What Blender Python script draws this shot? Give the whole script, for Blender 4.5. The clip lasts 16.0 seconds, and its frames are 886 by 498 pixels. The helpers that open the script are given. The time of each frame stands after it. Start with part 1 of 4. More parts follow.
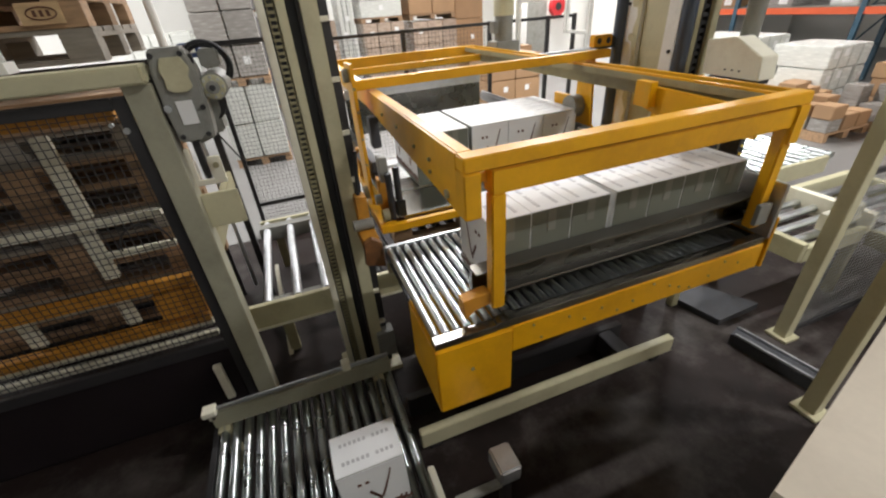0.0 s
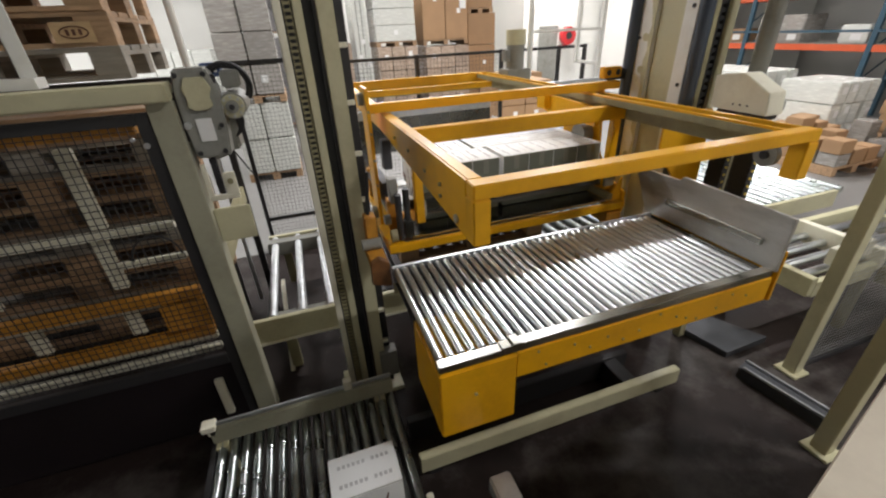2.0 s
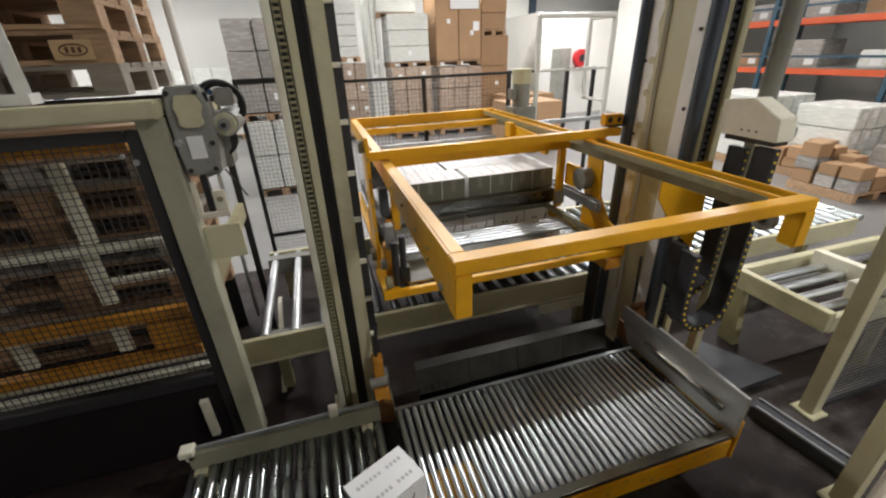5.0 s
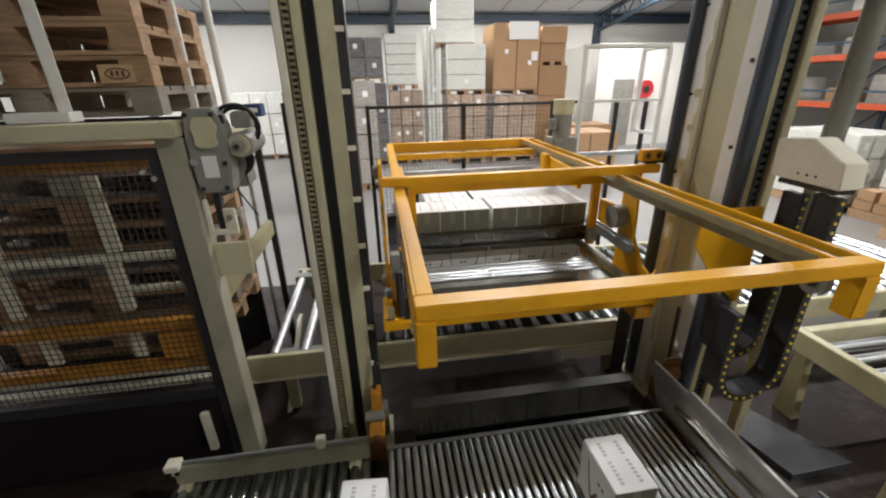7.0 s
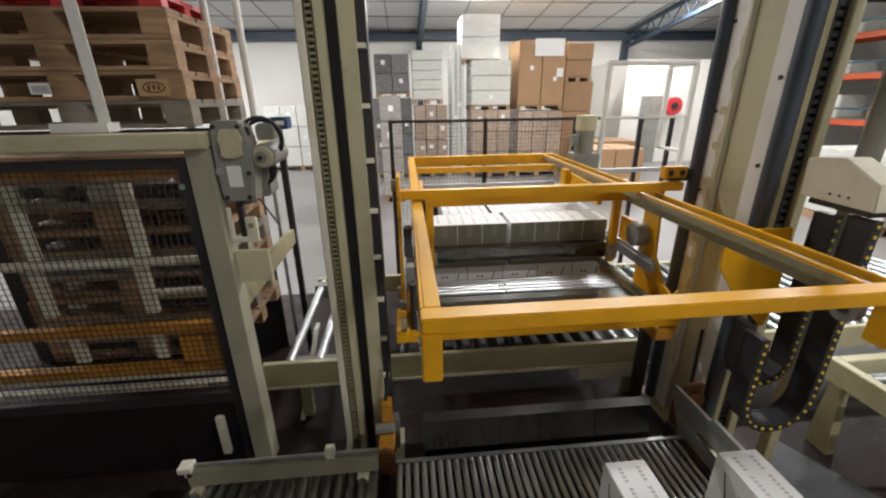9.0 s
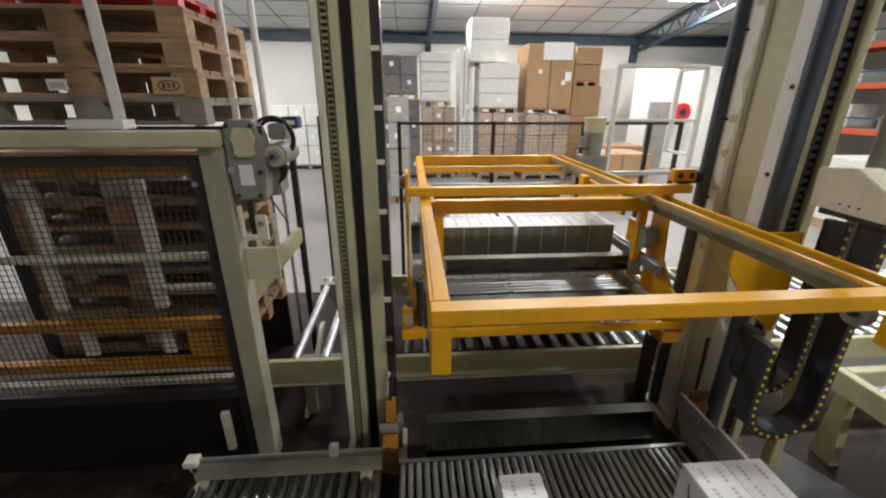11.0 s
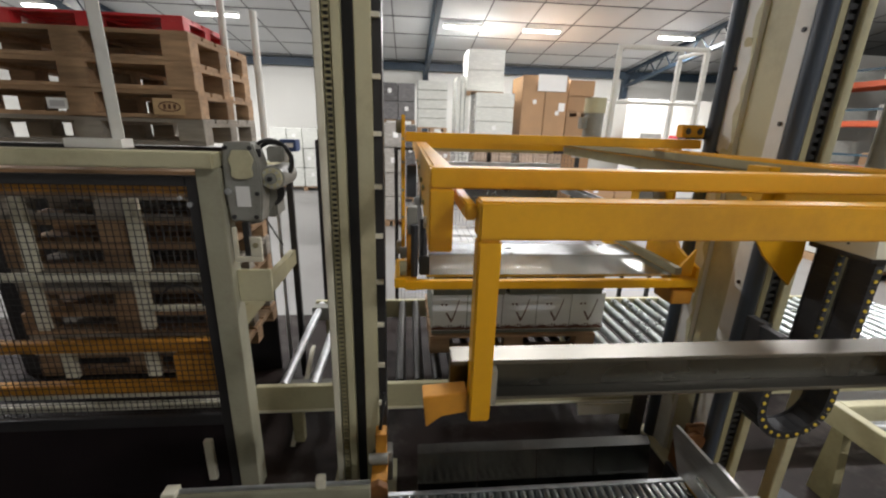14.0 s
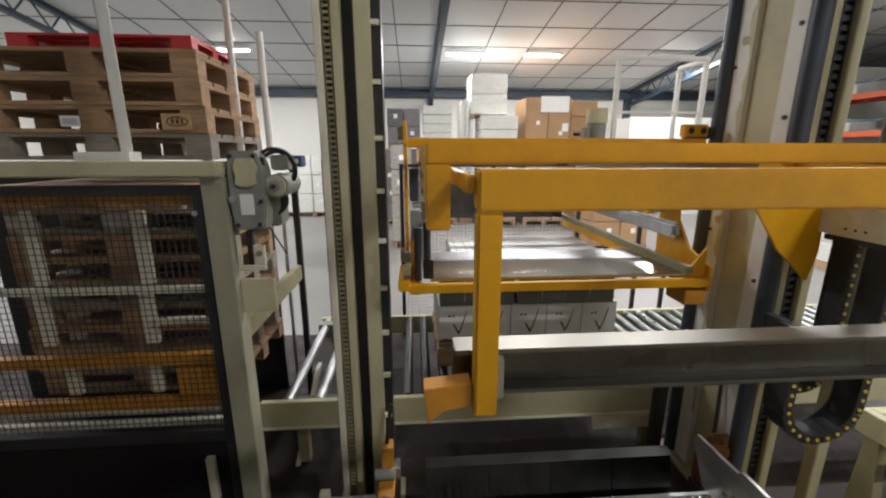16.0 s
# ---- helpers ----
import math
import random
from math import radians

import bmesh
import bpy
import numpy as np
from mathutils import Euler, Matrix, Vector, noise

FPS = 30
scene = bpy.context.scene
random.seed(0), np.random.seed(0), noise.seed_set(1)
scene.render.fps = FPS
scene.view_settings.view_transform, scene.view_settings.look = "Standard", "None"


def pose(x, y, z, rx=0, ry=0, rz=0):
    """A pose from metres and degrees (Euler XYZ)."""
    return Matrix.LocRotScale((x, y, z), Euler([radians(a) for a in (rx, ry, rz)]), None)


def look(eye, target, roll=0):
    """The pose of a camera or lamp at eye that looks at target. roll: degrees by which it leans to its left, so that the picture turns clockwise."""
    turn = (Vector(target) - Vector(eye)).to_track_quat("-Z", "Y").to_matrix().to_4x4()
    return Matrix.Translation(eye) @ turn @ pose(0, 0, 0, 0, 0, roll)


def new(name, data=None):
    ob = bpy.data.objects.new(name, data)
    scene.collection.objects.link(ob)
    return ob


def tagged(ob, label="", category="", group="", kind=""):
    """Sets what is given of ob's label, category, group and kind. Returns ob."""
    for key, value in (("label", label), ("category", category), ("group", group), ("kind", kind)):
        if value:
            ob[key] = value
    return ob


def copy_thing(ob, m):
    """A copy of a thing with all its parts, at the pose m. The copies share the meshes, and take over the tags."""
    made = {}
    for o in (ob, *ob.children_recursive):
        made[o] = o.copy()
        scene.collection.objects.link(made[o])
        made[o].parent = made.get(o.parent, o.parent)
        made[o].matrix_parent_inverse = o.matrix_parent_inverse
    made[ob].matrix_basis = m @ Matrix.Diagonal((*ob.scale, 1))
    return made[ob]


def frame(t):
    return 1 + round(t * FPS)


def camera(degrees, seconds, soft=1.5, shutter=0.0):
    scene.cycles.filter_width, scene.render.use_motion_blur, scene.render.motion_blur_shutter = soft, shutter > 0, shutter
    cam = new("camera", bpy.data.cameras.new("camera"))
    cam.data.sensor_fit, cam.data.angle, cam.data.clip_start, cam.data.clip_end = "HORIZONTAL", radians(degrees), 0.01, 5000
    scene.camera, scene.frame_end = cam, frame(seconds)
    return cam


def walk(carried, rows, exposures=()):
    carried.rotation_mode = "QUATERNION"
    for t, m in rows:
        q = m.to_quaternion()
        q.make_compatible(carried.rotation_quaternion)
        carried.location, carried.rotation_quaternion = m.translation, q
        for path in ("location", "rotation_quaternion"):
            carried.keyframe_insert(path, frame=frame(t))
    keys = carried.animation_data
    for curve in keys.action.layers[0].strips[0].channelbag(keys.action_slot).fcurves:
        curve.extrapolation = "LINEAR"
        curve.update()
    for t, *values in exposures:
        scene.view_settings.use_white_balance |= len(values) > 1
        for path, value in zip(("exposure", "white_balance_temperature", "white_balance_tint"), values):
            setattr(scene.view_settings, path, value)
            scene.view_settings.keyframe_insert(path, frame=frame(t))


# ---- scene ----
cam = camera(95.4, 16.0, soft=2.2)
PATH = [
    (0, (0.009, -2.022, 2.135), (0.555, -0.404, 1.095), -4.5),
    (0.5, (0.013, -2.027, 2.151), (0.571, -0.383, 1.16), -4.0),
    (1, (0.0, -2.022, 2.148), (0.573, -0.375, 1.17), -3.1),
    (1.5, (-0.002, -2.021, 2.148), (0.566, -0.365, 1.182), -2.6),
    (2, (0.0, -2.022, 2.153), (0.543, -0.352, 1.197), -2.8),
    (2.5, (-0.01, -2.023, 2.156), (0.539, -0.344, 1.219), -2.6),
    (3, (-0.011, -2.023, 2.164), (0.54, -0.327, 1.259), -2.4),
    (3.5, (0.003, -2.02, 2.164), (0.54, -0.315, 1.268), -2.7),
    (4, (0.016, -2.01, 2.149), (0.585, -0.31, 1.261), -2.6),
    (6.5, (0.335, -1.93, 2.149), (0.641, -0.137, 1.317), -1.4),
    (7, (0.377, -1.921, 2.144), (0.643, -0.093, 1.377), -1.2),
    (7.5, (0.392, -1.919, 2.153), (0.626, -0.075, 1.414), -0.2),
    (8, (0.407, -1.919, 2.147), (0.599, -0.057, 1.443), -1.3),
    (8.5, (0.41, -1.922, 2.144), (0.568, -0.06, 1.431), -1.3),
    (9, (0.412, -1.927, 2.143), (0.575, -0.062, 1.439), -0.8),
    (11.5, (0.388, -1.936, 2.156), (0.527, -0.066, 1.463), 0.7),
    (12, (0.387, -1.933, 2.167), (0.532, -0.054, 1.496), 1.3),
    (12.5, (0.385, -1.921, 2.181), (0.551, -0.037, 1.532), 1.6),
    (13, (0.378, -1.928, 2.176), (0.536, -0.04, 1.534), 1.8),
    (13.5, (0.379, -1.927, 2.158), (0.556, -0.036, 1.53), 1.7),
    (14, (0.379, -1.926, 2.156), (0.559, -0.022, 1.571), 1.7),
    (14.5, (0.387, -1.924, 2.121), (0.59, 0.002, 1.621), 2.7),
    (15, (0.4, -1.928, 2.068), (0.543, 0.003, 1.568), -0.2),
    (15.5, (0.405, -1.93, 2.047), (0.524, 0.014, 1.591), -0.4),
    (16, (0.405, -1.933, 2.046), (0.542, 0.007, 1.581), -0.0),
]
EXPOSURES = [(0, 0.18), (1.5, 0.08), (2.5, -0.14), (3.2, -0.18), (4.0, -0.08), (7.5, -0.10), (12.0, -0.13), (14.0, -0.1), (16.0, -0.12)]
walk(cam, [(t, look(eye, target, roll)) for t, eye, target, roll in PATH], EXPOSURES)

# ---- world, lights ----
world = bpy.data.worlds.new("world")
scene.world = world
world.use_nodes = True
world.node_tree.nodes["Background"].inputs[0].default_value = (0.9, 0.95, 1.0, 1)
world.node_tree.nodes["Background"].inputs[1].default_value = 0.05
LAMP_POWER = 215.0
# Lamps at y 4.2 and -3.6 are unseen additions that light the machine.
LAMP_ROWS = [(x, 10.0) for x in (-8.4, -4.4, 1.85, 4.02, 7.9)] + [(x, 4.2) for x in (-8.4, -3.4, 2.1, 4.3, 7.9)] + [(4.6, -3.6), (8.4, -3.6)]


def ceiling_z(y):
    return 4.30 + 0.13 * (14.0 - y)


# ---- materials ----
def mat(name, base, rough=0.5, metal=0.0, var=0.15, scale=6.0, bump=0.0, dirt=None, dirt_amt=0.0, fine=60.0, emit=0.0, stretch=None, spec=None, rand=0.0):
    m = bpy.data.materials.new(name)
    m.use_nodes = True
    nt = m.node_tree
    N, L = nt.nodes, nt.links
    b = N["Principled BSDF"]
    tc = N.new("ShaderNodeTexCoord")
    mp = N.new("ShaderNodeMapping")
    L.new(tc.outputs["Object"], mp.inputs[0])
    oi = N.new("ShaderNodeObjectInfo")
    ad = N.new("ShaderNodeVectorMath")
    sc = N.new("ShaderNodeVectorMath")
    sc.operation = "SCALE"
    cb = N.new("ShaderNodeCombineXYZ")
    for i in range(3):
        L.new(oi.outputs["Random"], cb.inputs[i])
    L.new(cb.outputs[0], sc.inputs[0])
    sc.inputs["Scale"].default_value = 37.0
    L.new(mp.outputs[0], ad.inputs[0])
    L.new(sc.outputs[0], ad.inputs[1])
    if stretch:
        mp.inputs["Scale"].default_value = stretch
    n1 = N.new("ShaderNodeTexNoise")
    n1.inputs["Scale"].default_value = scale
    n1.inputs["Detail"].default_value = 5
    n2 = N.new("ShaderNodeTexNoise")
    n2.inputs["Scale"].default_value = fine
    n2.inputs["Detail"].default_value = 3
    L.new(ad.outputs[0], n1.inputs["Vector"])
    L.new(ad.outputs[0], n2.inputs["Vector"])
    mx = N.new("ShaderNodeMix")
    mx.data_type = "RGBA"
    lo = tuple(c * (1 - var) for c in base) + (1,)
    hi = tuple(min(1, c * (1 + var)) for c in base) + (1,)
    mx.inputs["A"].default_value, mx.inputs["B"].default_value = lo, hi
    av = N.new("ShaderNodeMath")
    av.operation = "MULTIPLY_ADD"
    L.new(n2.outputs["Fac"], av.inputs[0])
    av.inputs[1].default_value = 0.5
    hf = N.new("ShaderNodeMath")
    hf.operation = "MULTIPLY_ADD"
    L.new(n1.outputs["Fac"], hf.inputs[0])
    hf.inputs[1].default_value, hf.inputs[2].default_value = 1.6, -0.55
    L.new(hf.outputs[0], av.inputs[2])
    L.new(av.outputs[0], mx.inputs["Factor"])
    col = mx.outputs["Result"]
    if dirt:
        n3 = N.new("ShaderNodeTexNoise")
        n3.inputs["Scale"].default_value = scale * 0.7
        n3.inputs["Detail"].default_value = 8
        n3.inputs["Roughness"].default_value = 0.7
        L.new(ad.outputs[0], n3.inputs["Vector"])
        rp = N.new("ShaderNodeValToRGB")
        rp.color_ramp.elements[0].position, rp.color_ramp.elements[1].position = 0.5, 0.72
        L.new(n3.outputs["Fac"], rp.inputs[0])
        ml = N.new("ShaderNodeMath")
        ml.operation = "MULTIPLY"
        ml.inputs[1].default_value = dirt_amt
        L.new(rp.outputs[0], ml.inputs[0])
        m2 = N.new("ShaderNodeMix")
        m2.data_type = "RGBA"
        m2.inputs["B"].default_value = (*dirt, 1)
        L.new(ml.outputs[0], m2.inputs["Factor"])
        L.new(col, m2.inputs["A"])
        col = m2.outputs["Result"]
    if rand:
        hs = N.new("ShaderNodeHueSaturation")
        mr = N.new("ShaderNodeMapRange")
        mr.inputs["To Min"].default_value, mr.inputs["To Max"].default_value = 1 - rand, 1 + rand
        L.new(oi.outputs["Random"], mr.inputs["Value"])
        L.new(mr.outputs[0], hs.inputs["Value"])
        L.new(col, hs.inputs["Color"])
        col = hs.outputs[0]
    L.new(col, b.inputs["Base Color"])
    rr = N.new("ShaderNodeMapRange")
    rr.inputs["To Min"].default_value, rr.inputs["To Max"].default_value = max(0.02, rough - 0.12), min(1, rough + 0.12)
    L.new(n1.outputs["Fac"], rr.inputs["Value"])
    L.new(rr.outputs[0], b.inputs["Roughness"])
    b.inputs["Metallic"].default_value = metal
    if spec is not None:
        b.inputs["Specular IOR Level"].default_value = spec
    if bump:
        bp = N.new("ShaderNodeBump")
        bp.inputs["Strength"].default_value = bump
        bp.inputs["Distance"].default_value = 0.004
        L.new(n2.outputs["Fac"], bp.inputs["Height"])
        L.new(bp.outputs[0], b.inputs["Normal"])
    if emit:
        b.inputs["Emission Color"].default_value = (*base, 1)
        b.inputs["Emission Strength"].default_value = emit
    return m


YELLOW = mat("yellow_paint", (0.80, 0.405, 0.005), 0.38, var=0.10, scale=3, dirt=(0.30, 0.12, 0.012), dirt_amt=0.35, bump=0.05)
BEIGE = mat("beige_paint", (0.56, 0.53, 0.345), 0.45, var=0.1, scale=2.5, dirt=(0.20, 0.16, 0.08), dirt_amt=0.45, bump=0.05)
CREAM = mat("cream_paint", (0.77, 0.74, 0.60), 0.5, var=0.06, scale=2.5, dirt=(0.50, 0.44, 0.28), dirt_amt=0.6, bump=0.05)
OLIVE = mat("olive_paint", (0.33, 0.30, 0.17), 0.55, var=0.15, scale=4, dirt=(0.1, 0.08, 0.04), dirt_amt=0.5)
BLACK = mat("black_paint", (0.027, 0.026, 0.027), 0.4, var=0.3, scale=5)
TANCREAM = mat("tan_cream_paint", (0.52, 0.46, 0.36), 0.5, var=0.12, scale=2.0, dirt=(0.34, 0.29, 0.21), dirt_amt=0.6, bump=0.05)
MATTBLACK = mat("matt_black_sheet", (0.014, 0.010, 0.011), 0.7, var=0.3, scale=3, spec=0.15)
RUBBER = mat("dark_rubber", (0.028, 0.029, 0.032), 0.55, var=0.3, scale=9)
TUBE = mat("dark_blue_tube", (0.05, 0.065, 0.09), 0.35, var=0.2, scale=4)
STEEL = mat("roller_steel", (0.70, 0.73, 0.74), 0.32, metal=1.0, var=0.12, scale=9, dirt=(0.42, 0.42, 0.42), dirt_amt=0.3, rand=0.12)
# Roller steel with the shade below the lift mixed into its colour.
SHADED_STEEL = mat("shaded_roller_steel", (0.06, 0.06, 0.057), 0.38, metal=1.0, var=0.25, scale=7, dirt=(0.05, 0.045, 0.04), dirt_amt=0.6, rand=0.2)
WALLSHEET = mat("scratched_sheet", (0.62, 0.61, 0.58), 0.42, metal=0.85, var=0.16, scale=4, dirt=(0.3, 0.28, 0.25), dirt_amt=0.5, stretch=(1, 1, 4))
TANWOOD = mat("pale_tan_wood", (0.50, 0.35, 0.19), 0.7, var=0.2, scale=5, stretch=(1, 6, 6), bump=0.2)
OLDSTEEL = mat("dull_roller_steel", (0.34, 0.37, 0.36), 0.3, metal=1.0, var=0.2, scale=9, dirt=(0.08, 0.07, 0.05), dirt_amt=0.5, rand=0.15)
SHEET = mat("stainless_sheet", (0.36, 0.355, 0.32), 0.22, metal=1.0, var=0.12, scale=3, dirt=(0.22, 0.2, 0.16), dirt_amt=0.4)
DARKSHEET = mat("dark_dull_sheet", (0.13, 0.13, 0.118), 0.27, metal=1.0, var=0.25, scale=5, dirt=(0.06, 0.055, 0.045), dirt_amt=0.5)
PANELSHEET = mat("scuffed_panel_sheet", (0.095, 0.094, 0.086), 0.22, metal=1.0, var=0.3, scale=4, dirt=(0.12, 0.11, 0.10), dirt_amt=0.6, stretch=(3, 1, 0.6))
DARKENED_BEIGE = mat("darkened_beige_paint", (0.36, 0.35, 0.255), 0.5, var=0.14, scale=3, dirt=(0.16, 0.14, 0.09), dirt_amt=0.5, bump=0.05)
LIPSHEET = mat("worn_lip_sheet", (0.06, 0.06, 0.055), 0.4, metal=0.9, var=0.25, scale=5, dirt=(0.1, 0.09, 0.08), dirt_amt=0.5)
GALV = mat("galvanised", (0.55, 0.57, 0.58), 0.42, metal=0.9, var=0.2, scale=14)
GREY = mat("grey_casting", (0.27, 0.27, 0.24), 0.5, var=0.15, scale=8, dirt=(0.09, 0.08, 0.06), dirt_amt=0.5, bump=0.1)
WOOD = mat("pallet_wood", (0.38, 0.245, 0.14), 0.75, var=0.3, scale=5, stretch=(1, 6, 6), bump=0.2, dirt=(0.07, 0.05, 0.035), dirt_amt=0.5, rand=0.25)
GREYWOOD = mat("weathered_wood", (0.30, 0.27, 0.225), 0.8, var=0.3, scale=5, stretch=(1, 6, 6), bump=0.2, rand=0.2)
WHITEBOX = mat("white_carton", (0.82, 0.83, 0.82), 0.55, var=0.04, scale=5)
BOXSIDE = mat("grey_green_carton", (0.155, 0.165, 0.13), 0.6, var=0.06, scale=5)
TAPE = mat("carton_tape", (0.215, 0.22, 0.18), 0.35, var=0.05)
INK = mat("grey_ink", (0.50, 0.50, 0.50), 0.6)
BROWNINK = mat("brown_ink", (0.12, 0.05, 0.03), 0.6)
RED = mat("red_plastic", (0.55, 0.03, 0.035), 0.4, var=0.1)
BROWN = mat("brown_carton", (0.36, 0.22, 0.115), 0.7, var=0.1, scale=3, rand=0.12, bump=0.05)
WRAP = mat("stretch_wrapped_goods", (0.36, 0.34, 0.31), 0.25, var=0.25, scale=7, stretch=(1, 1, 5), rand=0.2, bump=0.3, fine=25)
WHITEWRAP = mat("white_wrapped_goods", (0.66, 0.67, 0.62), 0.25, var=0.12, scale=7, stretch=(1, 1, 5), bump=0.3, fine=25)
WRAPBROWN = mat("wrapped_brown_cartons", (0.40, 0.31, 0.24), 0.28, var=0.22, scale=7, stretch=(1, 1, 5), rand=0.15, bump=0.3, fine=25)
DARKWRAP = mat("dark_wrapped_goods", (0.17, 0.165, 0.165), 0.25, var=0.3, scale=8, stretch=(1, 1, 5), rand=0.2, bump=0.3, fine=25)
PAPER = mat("white_paper", (0.8, 0.8, 0.78), 0.6, var=0.03)
# Base nearly black: foreground shade is in this colour; the pale stains are real.
FLOORM = mat("shaded_stained_concrete", (0.021, 0.014, 0.012), 0.55, var=0.5, scale=1.9, dirt=(0.17, 0.155, 0.14), dirt_amt=0.5, bump=0.15, fine=14, spec=0.2)
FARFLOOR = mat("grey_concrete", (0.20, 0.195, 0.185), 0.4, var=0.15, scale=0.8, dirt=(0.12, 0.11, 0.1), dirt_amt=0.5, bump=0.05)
WALLM = mat("cream_wall", (0.74, 0.735, 0.69), 0.7, var=0.05, scale=0.6)
CEILM = mat("ceiling_panel", (0.60, 0.61, 0.62), 0.5, var=0.06, scale=0.6)
SEAM = mat("dark_seam", (0.10, 0.10, 0.11), 0.7)
BLUESTEEL = mat("dark_blue_steel", (0.03, 0.05, 0.075), 0.5, var=0.15)
RACKBLUE = mat("blue_rack_paint", (0.03, 0.075, 0.11), 0.45, var=0.15)
ORANGE = mat("orange_beam_paint", (0.60, 0.10, 0.03), 0.45, var=0.1)
DULLORANGE = mat("worn_orange_paint", (0.56, 0.25, 0.025), 0.55, var=0.25, scale=8, dirt=(0.08, 0.045, 0.02), dirt_amt=0.5)
RUSTY = mat("rusty_greased_paint", (0.20, 0.085, 0.025), 0.6, var=0.35, scale=12, dirt=(0.03, 0.022, 0.018), dirt_amt=0.7)
WHITEPAINT = mat("white_paint", (0.82, 0.815, 0.77), 0.45, var=0.05, dirt=(0.52, 0.49, 0.40), dirt_amt=0.4)
DOT = mat("yellow_plastic", (0.75, 0.55, 0.06), 0.5)
SLATE = mat("slate_grey_paint", (0.05, 0.053, 0.06), 0.6, var=0.25, scale=6, dirt=(0.03, 0.025, 0.02), dirt_amt=0.5)
POLISHED = mat("polished_steel", (0.21, 0.20, 0.175), 0.42, metal=1.0, var=0.1, scale=4, dirt=(0.3, 0.29, 0.26), dirt_amt=0.3)
BLUEPL = mat("blue_plastic", (0.03, 0.06, 0.16), 0.45)
GLOW = mat("lamp_glow", (1.0, 0.98, 0.95), 0.5, emit=15.0, var=0.0)


# ---- building helpers ----
def add_box(bm, x0, x1, y0, y1, z0, z1, bev=0.0):
    r = bmesh.ops.create_cube(bm, size=1.0)
    for v in r["verts"]:
        v.co = Vector(((x0 + x1) / 2 + v.co.x * (x1 - x0), (y0 + y1) / 2 + v.co.y * (y1 - y0), (z0 + z1) / 2 + v.co.z * (z1 - z0)))
    if bev:
        es = {e for v in r["verts"] for e in v.link_edges}
        bmesh.ops.bevel(bm, geom=list(es), offset=bev, segments=2, affect="EDGES")
    return bm


def box(x0, x1, y0, y1, z0, z1, bev=0.004):
    return add_box(bmesh.new(), x0, x1, y0, y1, z0, z1, bev)


def boxes(*specs, bev=0.0):
    bm = bmesh.new()
    for s in specs:
        add_box(bm, *s, bev)
    return bm


def add_cyl(bm, a, b, r, seg=14, r2=None):
    a, b = Vector(a), Vector(b)
    d = b - a
    m = Matrix.Translation((a + b) / 2) @ d.to_track_quat("Z", "Y").to_matrix().to_4x4()
    bmesh.ops.create_cone(bm, cap_ends=True, segments=seg, radius1=r, radius2=r if r2 is None else r2, depth=d.length, matrix=m)
    return bm


def cyl(a, b, r, seg=14, r2=None):
    return add_cyl(bmesh.new(), a, b, r, seg, r2)


def prism(points, axis, lo, hi, bev=0.0):
    """A plate: an outline in the plane across the axis, from lo to hi along it."""
    bm = bmesh.new()
    def at(p, w):
        return {"x": (w, p[0], p[1]), "y": (p[0], w, p[1]), "z": (p[0], p[1], w)}[axis]
    lower = [bm.verts.new(at(p, lo)) for p in points]
    upper = [bm.verts.new(at(p, hi)) for p in points]
    bm.faces.new(lower)
    bm.faces.new(list(reversed(upper)))
    n = len(points)
    for i in range(n):
        bm.faces.new((lower[i], upper[i], upper[(i + 1) % n], lower[(i + 1) % n]))
    bmesh.ops.recalc_face_normals(bm, faces=bm.faces)
    if bev:
        bmesh.ops.bevel(bm, geom=list(bm.edges), offset=bev, segments=2, affect="EDGES")
    return bm


def mesh_of(name, bm, material):
    me = bpy.data.meshes.new(name)
    bm.to_mesh(me)
    bm.free()
    me.materials.append(material)
    if len(me.polygons) > 12:
        for p in me.polygons:
            p.use_smooth = True
        me.set_sharp_from_angle(angle=radians(32))
    return me


def part(name, bm, material, parent=None, label=""):
    ob = new(name, mesh_of(name, bm, material))
    if parent:
        ob.parent = parent
    return tagged(ob, label) if label else ob


def smooth_cyl(a, b, r):
    return cyl(a, b, r, 20)


def smooth(ob):
    for p in ob.data.polygons:
        p.use_smooth = True
    ob.data.set_sharp_from_angle(angle=radians(40))
    return ob


def again(ob, x=0, y=0, z=0, parent=None):
    c = ob.copy()
    scene.collection.objects.link(c)
    c.parent = parent or ob.parent
    c.location = ob.location + Vector((x, y, z))
    return c


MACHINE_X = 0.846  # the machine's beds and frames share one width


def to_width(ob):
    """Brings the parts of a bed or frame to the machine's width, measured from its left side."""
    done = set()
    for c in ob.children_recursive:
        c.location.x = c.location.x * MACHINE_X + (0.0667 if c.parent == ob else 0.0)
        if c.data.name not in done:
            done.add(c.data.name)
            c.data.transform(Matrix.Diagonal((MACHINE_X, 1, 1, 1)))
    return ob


def thing(name, label, category, group="", at=(0, 0, 0), kind=""):
    ob = new(name)
    ob.location = at
    ob.empty_display_size = 0.1
    return tagged(ob, label, category, group, kind)


def structure(name, bm, material, label, category):
    return tagged(part(name, bm, material), label, category, kind="structure")


